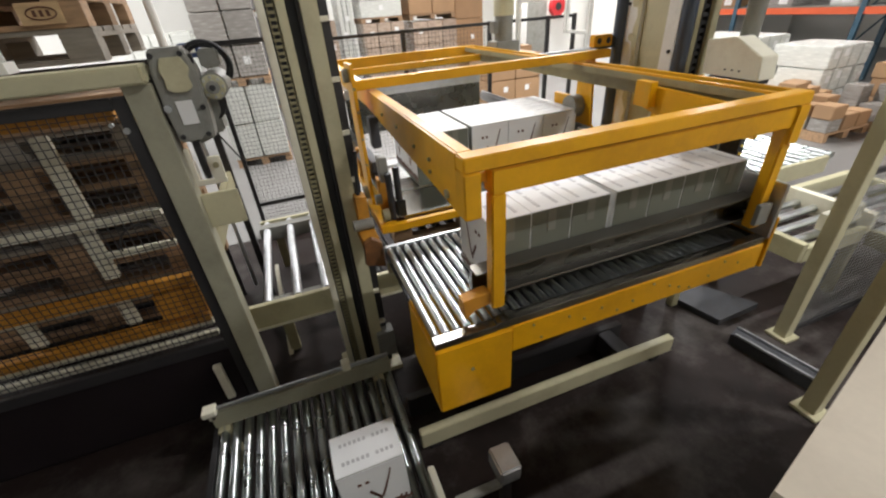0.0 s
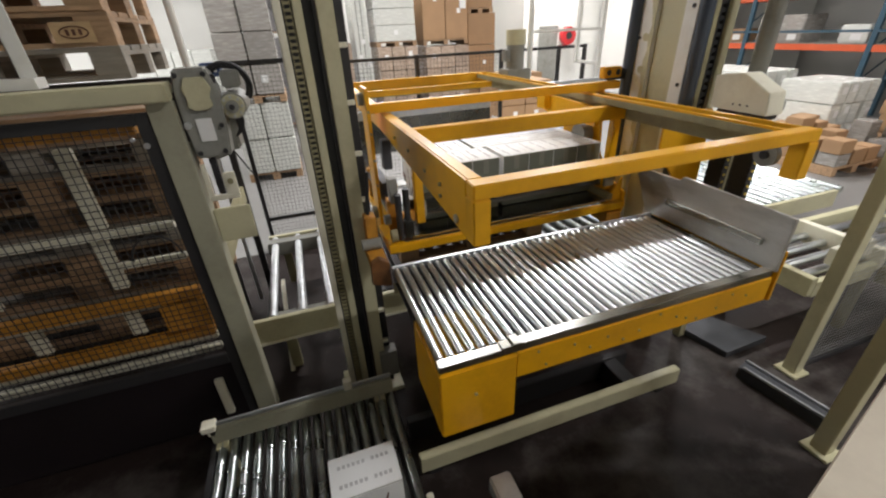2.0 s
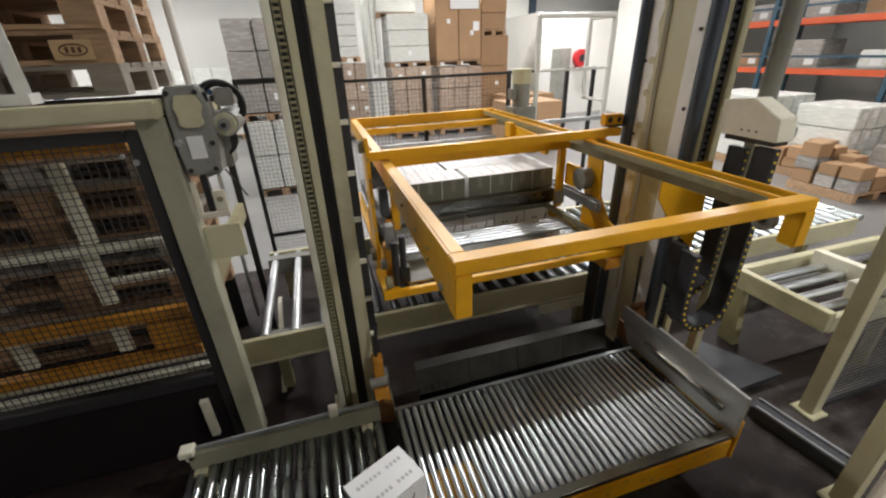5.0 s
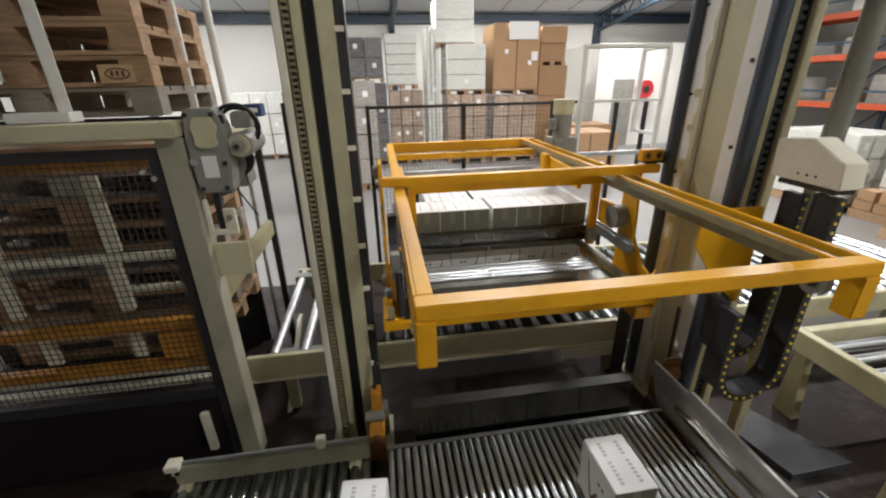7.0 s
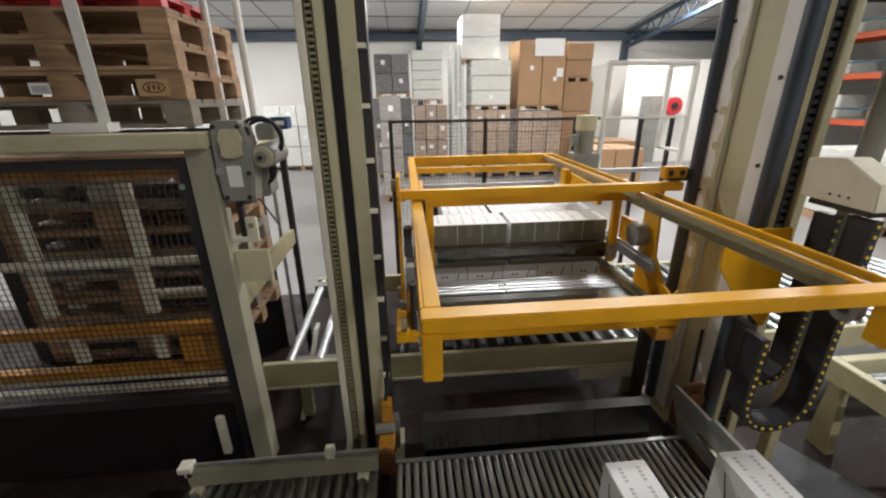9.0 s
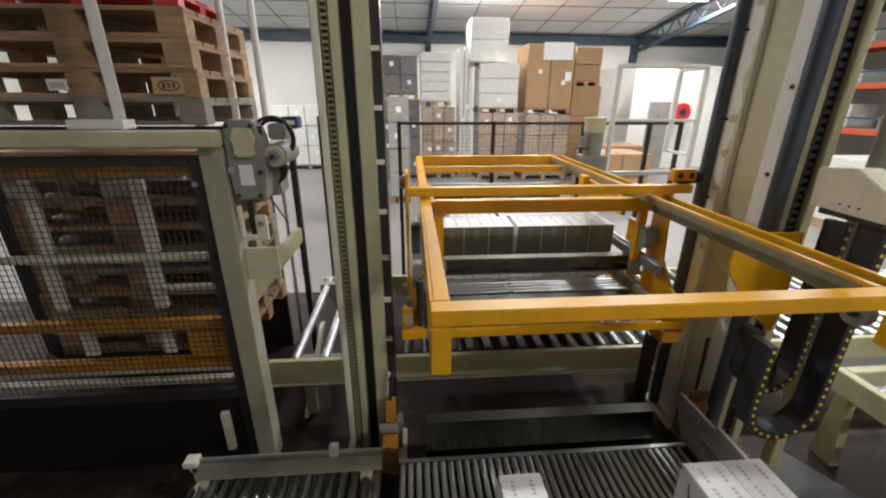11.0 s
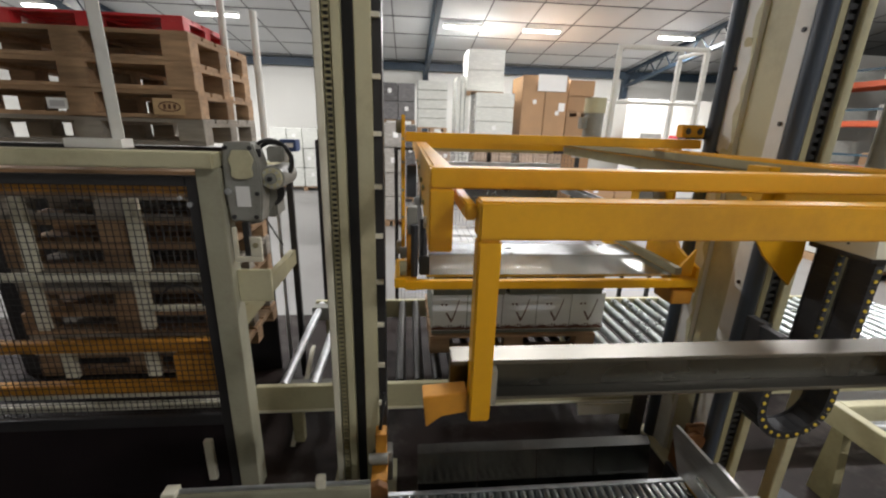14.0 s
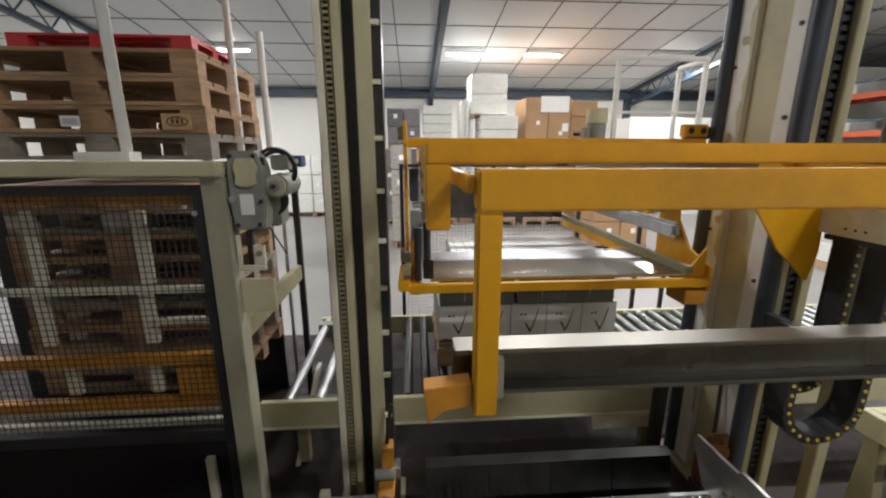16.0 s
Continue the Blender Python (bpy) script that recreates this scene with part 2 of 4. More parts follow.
# ---- the hall ----
def build_hall():
    structure("floor", box(-12, 18, -7, 14.2, -0.2, 0.0, 0), FLOORM, "stained wet-looking concrete floor, darkened for the foreground shade", "floor")
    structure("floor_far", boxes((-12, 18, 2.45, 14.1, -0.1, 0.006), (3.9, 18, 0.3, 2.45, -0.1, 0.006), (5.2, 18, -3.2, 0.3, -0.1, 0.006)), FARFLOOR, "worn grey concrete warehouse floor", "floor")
    structure("wall_north", box(-12.2, 18.2, 14.0, 14.25, 0, 4.7, 0), WALLM, "plain cream warehouse wall", "wall")
    structure("wall_west", box(-12.25, -12.0, -7, 14.0, 0, 7.2, 0), WALLM, "plain cream warehouse wall", "wall")
    structure("wall_east", box(18.0, 18.25, -7, 14.0, 0, 7.2, 0), WALLM, "plain cream warehouse wall", "wall")
    structure("wall_south", box(-12.2, 18.2, -7.25, -7.0, 0, 7.2, 0), WALLM, "plain cream warehouse wall", "wall")
    bm = prism([(-7.1, ceiling_z(-7.1)), (14.1, ceiling_z(14.1)), (14.1, ceiling_z(14.1) + 0.15), (-7.1, ceiling_z(-7.1) + 0.15)], "x", -12.1, 18.1)
    structure("ceiling", bm, CEILM, "white insulated roof panels with dark seams", "ceiling")
    bm = bmesh.new()
    for i in range(26):
        x = -12 + 1.2 * i
        add = prism([(-7, ceiling_z(-7) - 0.012), (14, ceiling_z(14) - 0.012), (14, ceiling_z(14)), (-7, ceiling_z(-7))], "x", x, x + 0.025)
        me = bpy.data.meshes.new("t")
        add.to_mesh(me)
        add.free()
        bm.from_mesh(me)
        bpy.data.meshes.remove(me)
    for j in range(17):
        y = -6.4 + 1.25 * j
        add_box(bm, -12, 18, y, y + 0.025, ceiling_z(y) - 0.014, ceiling_z(y))
    structure("trim", bm, SEAM, "dark joints between the roof panels", "trim")
    structure("eaves_beam", box(-12, 18, 13.75, 13.95, 4.02, 4.28), BLUESTEEL, "dark blue steel eaves beam", "beam")
    for x in (-7.2, 1.05, 8.6):
        truss = thing("roof_truss", "dark blue steel lattice roof truss", "truss", "roof trusses", kind="structure")
        for dz, nm in ((0.03, "top_chord"), (0.50, "bottom_chord")):
            part(nm, prism([(-6.9, ceiling_z(-6.9) - dz - 0.1), (13.9, ceiling_z(13.9) - dz - 0.1), (13.9, ceiling_z(13.9) - dz), (-6.9, ceiling_z(-6.9) - dz)], "x", x - 0.06, x + 0.06), BLUESTEEL, truss)
        bm = bmesh.new()
        for k in range(26):
            y = -6.8 + 0.8 * k
            add_cyl(bm, (x, y, ceiling_z(y) - 0.1), (x, y + 0.4, ceiling_z(y) - 0.55), 0.02, 6)
            add_cyl(bm, (x, y + 0.4, ceiling_z(y) - 0.55), (x, y + 0.8, ceiling_z(y) - 0.1), 0.02, 6)
        part("lattice", bm, BLUESTEEL, truss)
        part("column", box(x - 0.1, x + 0.1, 13.75, 13.98, 0, 4.02), BLUESTEEL, truss)
    for x, y in LAMP_ROWS:
        z = ceiling_z(y) - 0.16
        lamp = thing("ceiling_light", "lit white fluorescent batten under the roof, in the visible and added rows", "ceiling light", "ceiling lights", (x, y, z))
        part("housing", box(-0.52, 0.52, -0.07, 0.07, 0.03, 0.09), WHITEPAINT, lamp)
        part("diffuser", box(-0.50, 0.50, -0.06, 0.06, -0.01, 0.028), GLOW, lamp)
        ld = bpy.data.lights.new("light", "AREA")
        ld.shape, ld.size, ld.size_y = "RECTANGLE", 1.0, 0.12
        ld.energy, ld.color = LAMP_POWER, (1.0, 0.98, 0.99)
        lo = new("light", ld)
        lo.location = (x, y, z - 0.014)


build_hall()


# ---- pallets ----
def make_pallet(wood, label, name="pallet"):
    """1.2 m along x, 0.8 m along y, 0.144 m high, origin at the base's front-right corner."""
    p = thing(name, label, "pallet", "stacked pallets")
    bd = part("deck_board", box(-0.6, 0.6, -0.072, 0.072, 0, 0.022, 0.003), wood, p)
    bd.location = (-0.6, 0.072, 0.122)
    for y in (0.235, 0.4, 0.565, 0.728):
        again(bd, 0, y - 0.072)
    st = part("stringer_board", box(-0.07, 0.07, -0.4, 0.4, 0, 0.022, 0.003), wood, p)
    st.location = (-0.07, 0.4, 0.1)
    again(st, -0.53)
    again(st, -1.06)
    bb = part("bottom_board", box(-0.6, 0.6, -0.05, 0.05, 0, 0.022, 0.003), wood, p)
    bb.location = (-0.6, 0.05, 0)
    again(bb, 0, 0.35)
    again(bb, 0, 0.7)
    bl = part("block", box(-0.07, 0.07, -0.05, 0.05, 0, 0.078, 0.003), wood, p)
    bl.location = (-0.07, 0.05, 0.022)
    for i in range(3):
        for j in range(3):
            if i or j:
                again(bl, -0.53 * i, 0.35 * j)
    return p


def build_magazine():
    m = thing("pallet_magazine", "beige steel pallet magazine with a black mesh door", "pallet magazine", at=(0.0, -0.035, -0.05))
    # Darker beige makes up for the weaker light on this post.
    part("front_post", box(-0.605, -0.50, 0.10, 0.22, 0.05, 1.985), DARKENED_BEIGE, m)
    part("top_beam", box(-3.0, -0.50, 0.06, 0.20, 1.985, 2.057, 0.008), BEIGE, m)
    part("back_post", box(-0.545, -0.50, 1.30, 1.345, 0.0, 1.985), BLACK, m)
    jb = part("junction_box", box(-0.56, -0.44, 1.27, 1.40, 1.99, 2.075, 0.006), BLUEPL, m, "dark blue junction box")
    part("label_strip", box(-0.52, -0.46, 1.264, 1.269, 2.02, 2.05, 0), PAPER, jb)
    part("conduit", cyl((-0.62, 1.30, 0.2), (-0.62, 1.30, 1.95), 0.014, 8), GALV, m)
    part("side_beam", box(-0.58, -0.51, 0.22, 1.30, 1.895, 1.9455), BEIGE, m)
    part("low_side_beam", box(-0.56, -0.51, 0.22, 1.30, 1.10, 1.22), OLIVE, m)
    part("far_post", box(-3.0, -2.9, 0.10, 0.22, 0.0, 1.985), BEIGE, m)
    part("gusset_plate", box(-0.50, -0.33, 0.16, 0.18, 1.28, 1.46), BEIGE, m)
    d = part("door", box(-0.665, -0.61, 0.12, 0.15, 0.0, 1.945), BLACK, m, "black door stile")
    part("door_rail", box(-2.8, -0.666, 0.12, 0.15, 1.895, 1.945), BLACK, d)
    part("door_rail", box(-2.8, -0.666, 0.12, 0.15, 0.53, 0.60), BLACK, d)
    part("door_rail", box(-2.8, -0.666, 0.12, 0.15, 0.0, 0.05), BLACK, d)
    part("door_stile", box(-2.86, -2.801, 0.12, 0.15, 0.0, 1.945), BLACK, d)
    bm = bmesh.new()
    for i in range(64):
        x = -0.68 - 0.033 * i
        add_box(bm, x - 0.0016, x + 0.0016, 0.133, 0.136, 0.61, 1.90)
    for i in range(40):
        z = 0.62 + 0.033 * i
        add_box(bm, -2.75, -0.665, 0.136, 0.139, z - 0.0016, z + 0.0016)
    tagged(part("wire_mesh", bm, BLACK, d), kind="stuff")
    part("lower_panel", box(-2.8, -0.666, 0.13, 0.145, 0.051, 0.529, 0), MATTBLACK, d, "matt black lower sheet panel")
    part("bolt", cyl((-0.655, 0.11, 1.81), (-0.655, 0.125, 1.81), 0.013), GALV, d)
    part("hinge_bolt", cyl((-0.70, 0.11, 1.84), (-0.70, 0.125, 1.84), 0.009), GALV, d)
    # forks and beams inside
    for z in (1.87, 0.97, 0.70):
        part("fork_beam", box(-2.8, -0.72, 0.24, 0.30, z - 0.03, z + 0.03), DULLORANGE, m, "worn orange beam")
    for x, z0, z1 in ((-1.05, 1.40, 1.80), (-1.60, 1.40, 1.80), (-1.08, 1.05, 1.36), (-1.63, 1.05, 1.36), (-1.10, 0.74, 0.93), (-1.55, 0.74, 0.93)):
        part("upright_bar", box(x - 0.035, x + 0.035, 0.30, 0.33, z0, z1), CREAM, m)
    for z, x0 in ((1.375, -2.7), (0.645, -2.7), (0.56, -2.7)):
        part("cross_bar", box(x0, -0.72, 0.26, 0.30, z - 0.02, z + 0.02), CREAM, m)
    part("short_bar", box(-1.04, -0.72, 0.27, 0.30, 1.175, 1.21), CREAM, m)
    part("actuator_block", box(-0.93, -0.70, 0.22, 0.30, 0.76, 0.93), DULLORANGE, m, "worn orange actuator block")
    part("low_post", box(-0.78, -0.735, 0.095, 0.128, 0.16, 0.44), CREAM, m)
    bm = bmesh.new()
    for i in range(16):
        a, b = math.pi * i / 16, math.pi * (i + 1) / 16
        add_cyl(bm, (-0.82 + 0.11 * math.cos(a), 0.2, 1.24 + 0.12 * math.sin(a)), (-0.82 + 0.11 * math.cos(b), 0.2, 1.24 + 0.12 * math.sin(b)), 0.005, 6)
    part("hose", bm, BLACK, m)
    # Added black sheet that blocks light and keeps the magazine's inside dark.
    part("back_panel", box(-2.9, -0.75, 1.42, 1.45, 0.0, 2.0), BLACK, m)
    # guide posts above
    g = part("guide_post", boxes((-1.05, -0.99, 0.27, 0.275, 2.057, 3.3), (-1.05, -1.045, 0.27, 0.33, 2.057, 3.3), (-1.25, -0.99, 0.24, 0.33, 2.057, 2.10), bev=0.001), WHITEPAINT, m, "white angle-iron guide post")
    again(g, -0.92)
    part("tube_post", cyl((-0.765, 1.02, 2.057), (-0.765, 1.02, 3.4), 0.022), WHITEPAINT, m)
    part("tube_post", cyl((-0.575, 1.02, 2.057), (-0.575, 1.02, 2.85), 0.022), WHITEPAINT, m)
    # pallets
    pal = make_pallet(WOOD, "worn brown wooden pallet in the magazine stack")
    rng = random.Random(4)
    grey = make_pallet(GREYWOOD, "grey weathered wooden pallet in the magazine stack")
    grey.location = (-0.74, 0.51, 2.007)
    pal.location = (-0.74, 0.50, 2.152)
    for k in range(2, 4):
        copy_thing(pal, pose(-0.74 + rng.uniform(-0.012, 0.012), 0.50 + rng.uniform(-0.012, 0.012), 2.007 + 0.1445 * k, 0, 0, rng.uniform(-0.7, 0.7)))
    for k in range(9):
        copy_thing(grey if k % 3 == 1 else pal, pose(-0.72 + rng.uniform(-0.015, 0.015), 0.48 + rng.uniform(-0.01, 0.01), 0.57 + 0.1445 * k, 0, 0, rng.uniform(-0.6, 0.6)))
    red = make_pallet(RED, "small red plastic half pallet on top of the stack", "plastic_pallet")
    red.location = (-0.81, 0.59, 2.007 + 0.1445 * 4)
    red.scale = (0.8, 0.7, 0.62)
    # burnt mark on one block
    mk = thing("brand_mark", "dark oval mark burnt into a pallet block", "mark", at=(-0.888, 0.480, 2.212))
    bm = bmesh.new()
    for i in range(20):
        a, b = 2 * math.pi * i / 20, 2 * math.pi * (i + 1) / 20
        add_cyl(bm, (0.055 * math.cos(a), 0, 0.024 * math.sin(a)), (0.055 * math.cos(b), 0, 0.024 * math.sin(b)), 0.003, 5)
    for x in (-0.025, 0, 0.025):
        add_box(bm, x - 0.006, x + 0.006, -0.002, 0.002, -0.012, 0.012)
    part("oval", bm, BROWNINK, mk)
    part("block_face", box(-0.085, 0.075, 0.003, 0.009, -0.042, 0.042, 0.001), TANWOOD, mk, "pale tan wooden block face")
    lb = thing("paper_label", "small white paper label stapled on a pallet block", "label", at=(-1.446, 0.482, 2.212))
    part("sheet", box(-0.05, 0.05, 0, 0.004, -0.028, 0.028, 0.0), PAPER, lb)
    part("print", box(-0.036, 0.036, -0.002, -0.0005, -0.016, 0.014, 0.0), INK, lb)


build_magazine()


# ---- masts ----
def build_left_mast():
    m = thing("lift_mast", "beige steel lift mast with a roller chain", "lift mast", "lift masts")
    part("left_flange", box(-0.02, 0.014, 0.0, 0.14, 0.03, 4.6), CREAM, m)
    part("chain_slot", box(0.014, 0.057, 0.03, 0.14, 0.03, 4.6), BLACK, m)
    part("middle_flange", box(0.057, 0.096, 0.0, 0.14, 0.03, 4.6), BEIGE, m)
    part("dark_channel", box(0.096, 0.153, 0.06, 0.15, 0.03, 4.6), RUBBER, m)
    part("web_edge", box(0.140, 0.153, 0.01, 0.06, 0.03, 4.6), BLACK, m)
    part("right_flange", box(0.153, 0.225, 0.0, 0.14, 0.03, 4.6), BEIGE, m)
    part("rack_strip", box(0.225, 0.268, 0.04, 0.15, 0.03, 4.6), BLACK, m)
    tab = part("tab", box(0.222, 0.262, 0.015, 0.04, -0.011, 0.011, 0.002), CREAM, m)
    tab.location.z = 0.4
    for i in range(1, 17):
        again(tab, 0, 0, 0.2445 * i)
    bm = bmesh.new()
    for i in range(170):
        z = 0.06 + 0.0254 * i
        add_box(bm, 0.026, 0.048, 0.006, 0.016, z, z + 0.011)
        add_box(bm, 0.021, 0.026, 0.010, 0.022, z - 0.006, z + 0.017)
        add_box(bm, 0.048, 0.053, 0.010, 0.022, z - 0.006, z + 0.017)
    tagged(part("chain", bm, OLIVE, m, "greasy roller chain"), kind="stuff")
    part("base_plate", box(-0.06, 0.32, -0.04, 0.25, 0.0, 0.03), BEIGE, m)
    part("chain_tensioner", box(0.19, 0.30, -0.03, 0.06, 0.14, 0.34), GREY, m)


def build_right_mast():
    """A deep column: its wide cream side looks along -x, its chain runs in the narrow front."""
    m = thing("lift_mast", "cream steel lift mast with dark guide tubes and a chain", "lift mast", "lift masts")
    part("guide_tube", cyl((2.172, 0.39, 0.0), (2.172, 0.39, 4.6), 0.040), TUBE, m)
    part("cream_face", box(2.18, 2.40, 0.235, 0.355, 0.0, 4.6), WHITEPAINT, m)
    # Beige instead of the faces' white: the recess shadow is painted in.
    part("groove", box(2.205, 2.40, 0.035, 0.2345, 0.0, 4.6), BEIGE, m, "recessed channel, beige for the shadow in it")
    part("cream_edge", box(2.18, 2.40, -0.06, 0.0345, 0.0, 4.6), WHITEPAINT, m)
    part("guide_tube", cyl((2.190, -0.105, 0.0), (2.190, -0.105, 4.6), 0.040), TUBE, m)
    part("olive_flange", box(2.232, 2.272, -0.12, -0.0605, 0.0, 4.6), OLIVE, m)
    part("chain_slot", box(2.272, 2.348, -0.085, -0.0605, 0.0, 4.6), BLACK, m)
    part("outer_flange", box(2.348, 2.40, -0.125, -0.0605, 0.0, 4.6), BEIGE, m)
    part("back_plate", box(2.215, 2.40, 0.3555, 0.42, 0.0, 4.6), BEIGE, m)
    bm = bmesh.new()
    for i in range(112):
        z = 0.05 + 0.04 * i
        add_box(bm, 2.29, 2.33, -0.105, -0.088, z, z + 0.022)
        add_box(bm, 2.283, 2.29, -0.110, -0.086, z - 0.012, z + 0.030)
        add_box(bm, 2.33, 2.337, -0.110, -0.086, z - 0.012, z + 0.030)
    tagged(part("chain", bm, RUBBER, m, "dark greasy chain"), kind="stuff")
    rng = random.Random(6)
    edge = [(0.236, 0.4), (0.236, 4.5)] + [(0.262 + rng.uniform(-0.018, 0.022), 4.5 - 0.07 * k) for k in range(59)]
    part("peeled_paint", prism(edge, "x", 2.1775, 2.1797), BEIGE, m, "peeled strip of bare beige paint")
    for z in (2.62, 2.05, 1.86, 1.66, 1.30):
        part("worn_spot", cyl((2.1755, 0.285, z), (2.1795, 0.285, z + 0.001), 0.028, 9), BEIGE, m)
    for z in (1.39, 1.80, 2.21, 2.62, 3.03):
        part("bolt", cyl((2.172, -0.03, z), (2.18, -0.03, z), 0.011, 8), BLACK, m)
    for z in (1.6, 2.05, 2.5, 2.95):
        part("bolt", cyl((2.172, 0.335, z), (2.18, 0.335, z), 0.009, 8), BLACK, m)
    part("base_plate", box(2.12, 2.46, -0.16, 0.48, 0.0, 0.03), BEIGE, m)


def build_drive_motor():
    m = thing("drive_motor", "rusty greased chain drive at the foot of the mast", "motor", at=(2.09, -0.06, 0.0))
    part("pedestal", box(-0.07, 0.06, -0.06, 0.06, 0.0, 0.16, 0.004), BLACK, m)
    part("gearbox", box(-0.06, 0.06, -0.06, 0.07, 0.161, 0.34, 0.015), RUSTY, m)
    part("sprocket", cyl((-0.02, -0.075, 0.42), (-0.02, -0.05, 0.42), 0.06, 18), RUSTY, m)
    part("bearing_plate", box(-0.07, 0.05, -0.048, -0.02, 0.341, 0.52, 0.01), RUSTY, m)
    part("cable", cyl((0.04, 0.05, 0.34), (0.07, 0.10, 0.80), 0.010, 8), RUBBER, m)


build_left_mast()
build_right_mast()
build_drive_motor()


# ---- conveyors ----
def roller_row(parent, x0, n, pitch, y0, y1, z, r, material, label=""):
    rl = part("roller", cyl((0, y0, 0), (0, y1, 0), r, 16), material, parent, label)
    smooth(rl)
    rl.location = (x0, 0, z)
    for i in range(1, n):
        again(rl, pitch * i)


def build_conveyors():
    c = thing("infeed_conveyor", "roller conveyor with dull steel rollers feeding cartons", "conveyor", at=(0, 0, 0.06))
    roller_row(c, -0.70, 16, 0.0585, -1.75, -0.30, 0.249, 0.0215, OLDSTEEL)
    part("side_rail", box(-0.74, 0.20, -0.345, -0.30, 0.27, 0.375), DARKENED_BEIGE, c)
    part("guide_strip", box(-0.72, 0.20, -0.330, -0.315, 0.376, 0.40), GALV, c)
    part("end_plate", box(-0.755, -0.725, -1.75, -0.31, 0.14, 0.262), BLACK, c)
    part("corner_cap", box(-0.765, -0.70, -0.365, -0.30, 0.376, 0.41), CREAM, c)
    part("corner_block", box(-0.75, -0.71, -0.345, -0.31, 0.33, 0.376), CREAM, c)
    part("clamp", box(-0.06, -0.015, -0.345, -0.305, 0.376, 0.44), CREAM, c)
    part("outer_guide", box(0.195, 0.225, -1.75, -1.02, 0.275, 0.36, 0.004), CREAM, c)
    for x in (-0.7, 0.12):
        part("leg", box(x - 0.03, x + 0.03, -0.38, -0.32, -0.06, 0.27), BEIGE, c)
    for x in (-0.74, 0.17):
        part("low_side_beam", box(x - 0.01, x + 0.01, -1.75, -0.36, 0.05, 0.135), BLACK, c)
    p = thing("pallet_conveyor", "beige pallet conveyor with steel rollers", "conveyor", at=(0, 0, 0.045))
    part("front_beam", box(-0.60, 2.12, 0.41, 0.45, 0.265, 0.445), BEIGE, p)
    part("beam_lip", box(-0.60, 2.12, 0.39, 0.41, 0.258, 0.272), CREAM, p)
    part("back_beam", box(-0.50, 5.2, 1.76, 1.80, 0.265, 0.445), BEIGE, p)
    part("front_beam", box(2.46, 5.2, 0.41, 0.45, 0.265, 0.445), BEIGE, p)
    rl = smooth(part("roller", cyl((0, 0.46, 0), (0, 1.75, 0), 0.032, 16), GALV, p))
    rl.location = (-0.44, 0, 0.415)
    for i in range(1, 3):
        again(rl, 0.20 * i)
    # These rollers lie under the lift; their dark tone stands for its shadow.
    dark = smooth(part("roller", cyl((0, 0.46, 0), (0, 1.75, 0), 0.035, 16), SHADED_STEEL, p, "steel roller darkened for the shade under the lift"))
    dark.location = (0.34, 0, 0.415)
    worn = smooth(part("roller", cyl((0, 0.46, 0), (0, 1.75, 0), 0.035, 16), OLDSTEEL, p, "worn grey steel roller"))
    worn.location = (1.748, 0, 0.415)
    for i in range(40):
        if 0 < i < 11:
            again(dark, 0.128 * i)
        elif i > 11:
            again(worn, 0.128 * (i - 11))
    part("black_leg", box(1.90, 1.965, 0.20, 0.26, -0.045, 0.68), BLACK, p)
    part("cross_beam", box(-0.5, 0.0, 1.60, 1.70, 0.32, 0.45), GREY, p)
    part("tray", box(-0.46, 0.0, 0.47, 0.62, 0.33, 0.36), GREY, p)
    part("hole_plate", prism([(1.60, 0.17), (1.98, 0.17), (2.04, 0.21), (2.04, 0.257), (1.58, 0.257)], "y", 0.375, 0.389, 0), CREAM, p)
    for x in (-0.4, 2.0, 4.6):
        part("leg", box(x, x + 0.07, 0.455, 0.52, -0.045, 0.29), OLIVE, p)
        part("leg", box(x, x + 0.07, 1.70, 1.77, -0.045, 0.29), OLIVE, p)
    part("brace", prism([(0.42, -0.045), (0.50, -0.045), (1.2, 0.29), (1.1, 0.29)], "x", -0.42, -0.39), CREAM, p)
    r = thing("side_conveyor", "beige roller conveyor section with steel rollers", "conveyor", at=(0.10, 0.22, -0.15))
    part("end_beam", box(2.86, 2.92, -0.93, -0.27, 0.62, 0.76), BEIGE, r)
    part("side_beam", box(2.92, 4.4, -0.33, -0.27, 0.62, 0.76), BEIGE, r)
    part("middle_beam", box(3.55, 3.62, -0.93, -0.36, 0.66, 0.82), CREAM, r)
    rl = smooth(part("roller", cyl((2.92, 0, 0), (3.55, 0, 0), 0.03, 14), STEEL, r))
    rl.location = (0, -0.45, 0.72)
    for i in range(1, 4):
        again(rl, 0, -0.125 * i)
    rl = smooth(part("roller", cyl((3.62, 0, 0), (4.4, 0, 0), 0.03, 14), STEEL, r))
    rl.location = (0, -0.45, 0.72)
    for i in range(1, 4):
        again(rl, 0, -0.125 * i)
    for x, y in ((2.86, -0.36), (4.3, -0.36)):
        part("leg", prism([(y - 0.09, 0.15), (y + 0.05, 0.15), (y + 0.03, 0.62), (y - 0.04, 0.62)], "x", x, x + 0.06), OLIVE, r)
    rl = smooth(part("roller", cyl((3.62, 0, 0), (4.4, 0, 0), 0.03, 14), GALV, r))
    rl.location = (0, -0.95, 0.66)
    for i in range(1, 6):
        again(rl, 0, -0.11 * i)
    part("far_side_beam", box(4.4, 4.46, -1.6, -0.27, 0.60, 0.76), BEIGE, r)
    part("near_side_beam", box(3.56, 3.615, -1.6, -0.94, 0.58, 0.70), OLIVE, r)
    part("front_side_beam", box(2.92, 3.55, -0.93, -0.885, 0.60, 0.72), BEIGE, r)
    part("stop_block", box(3.10, 3.50, -0.885, -0.83, 0.78, 0.90), CREAM, r)
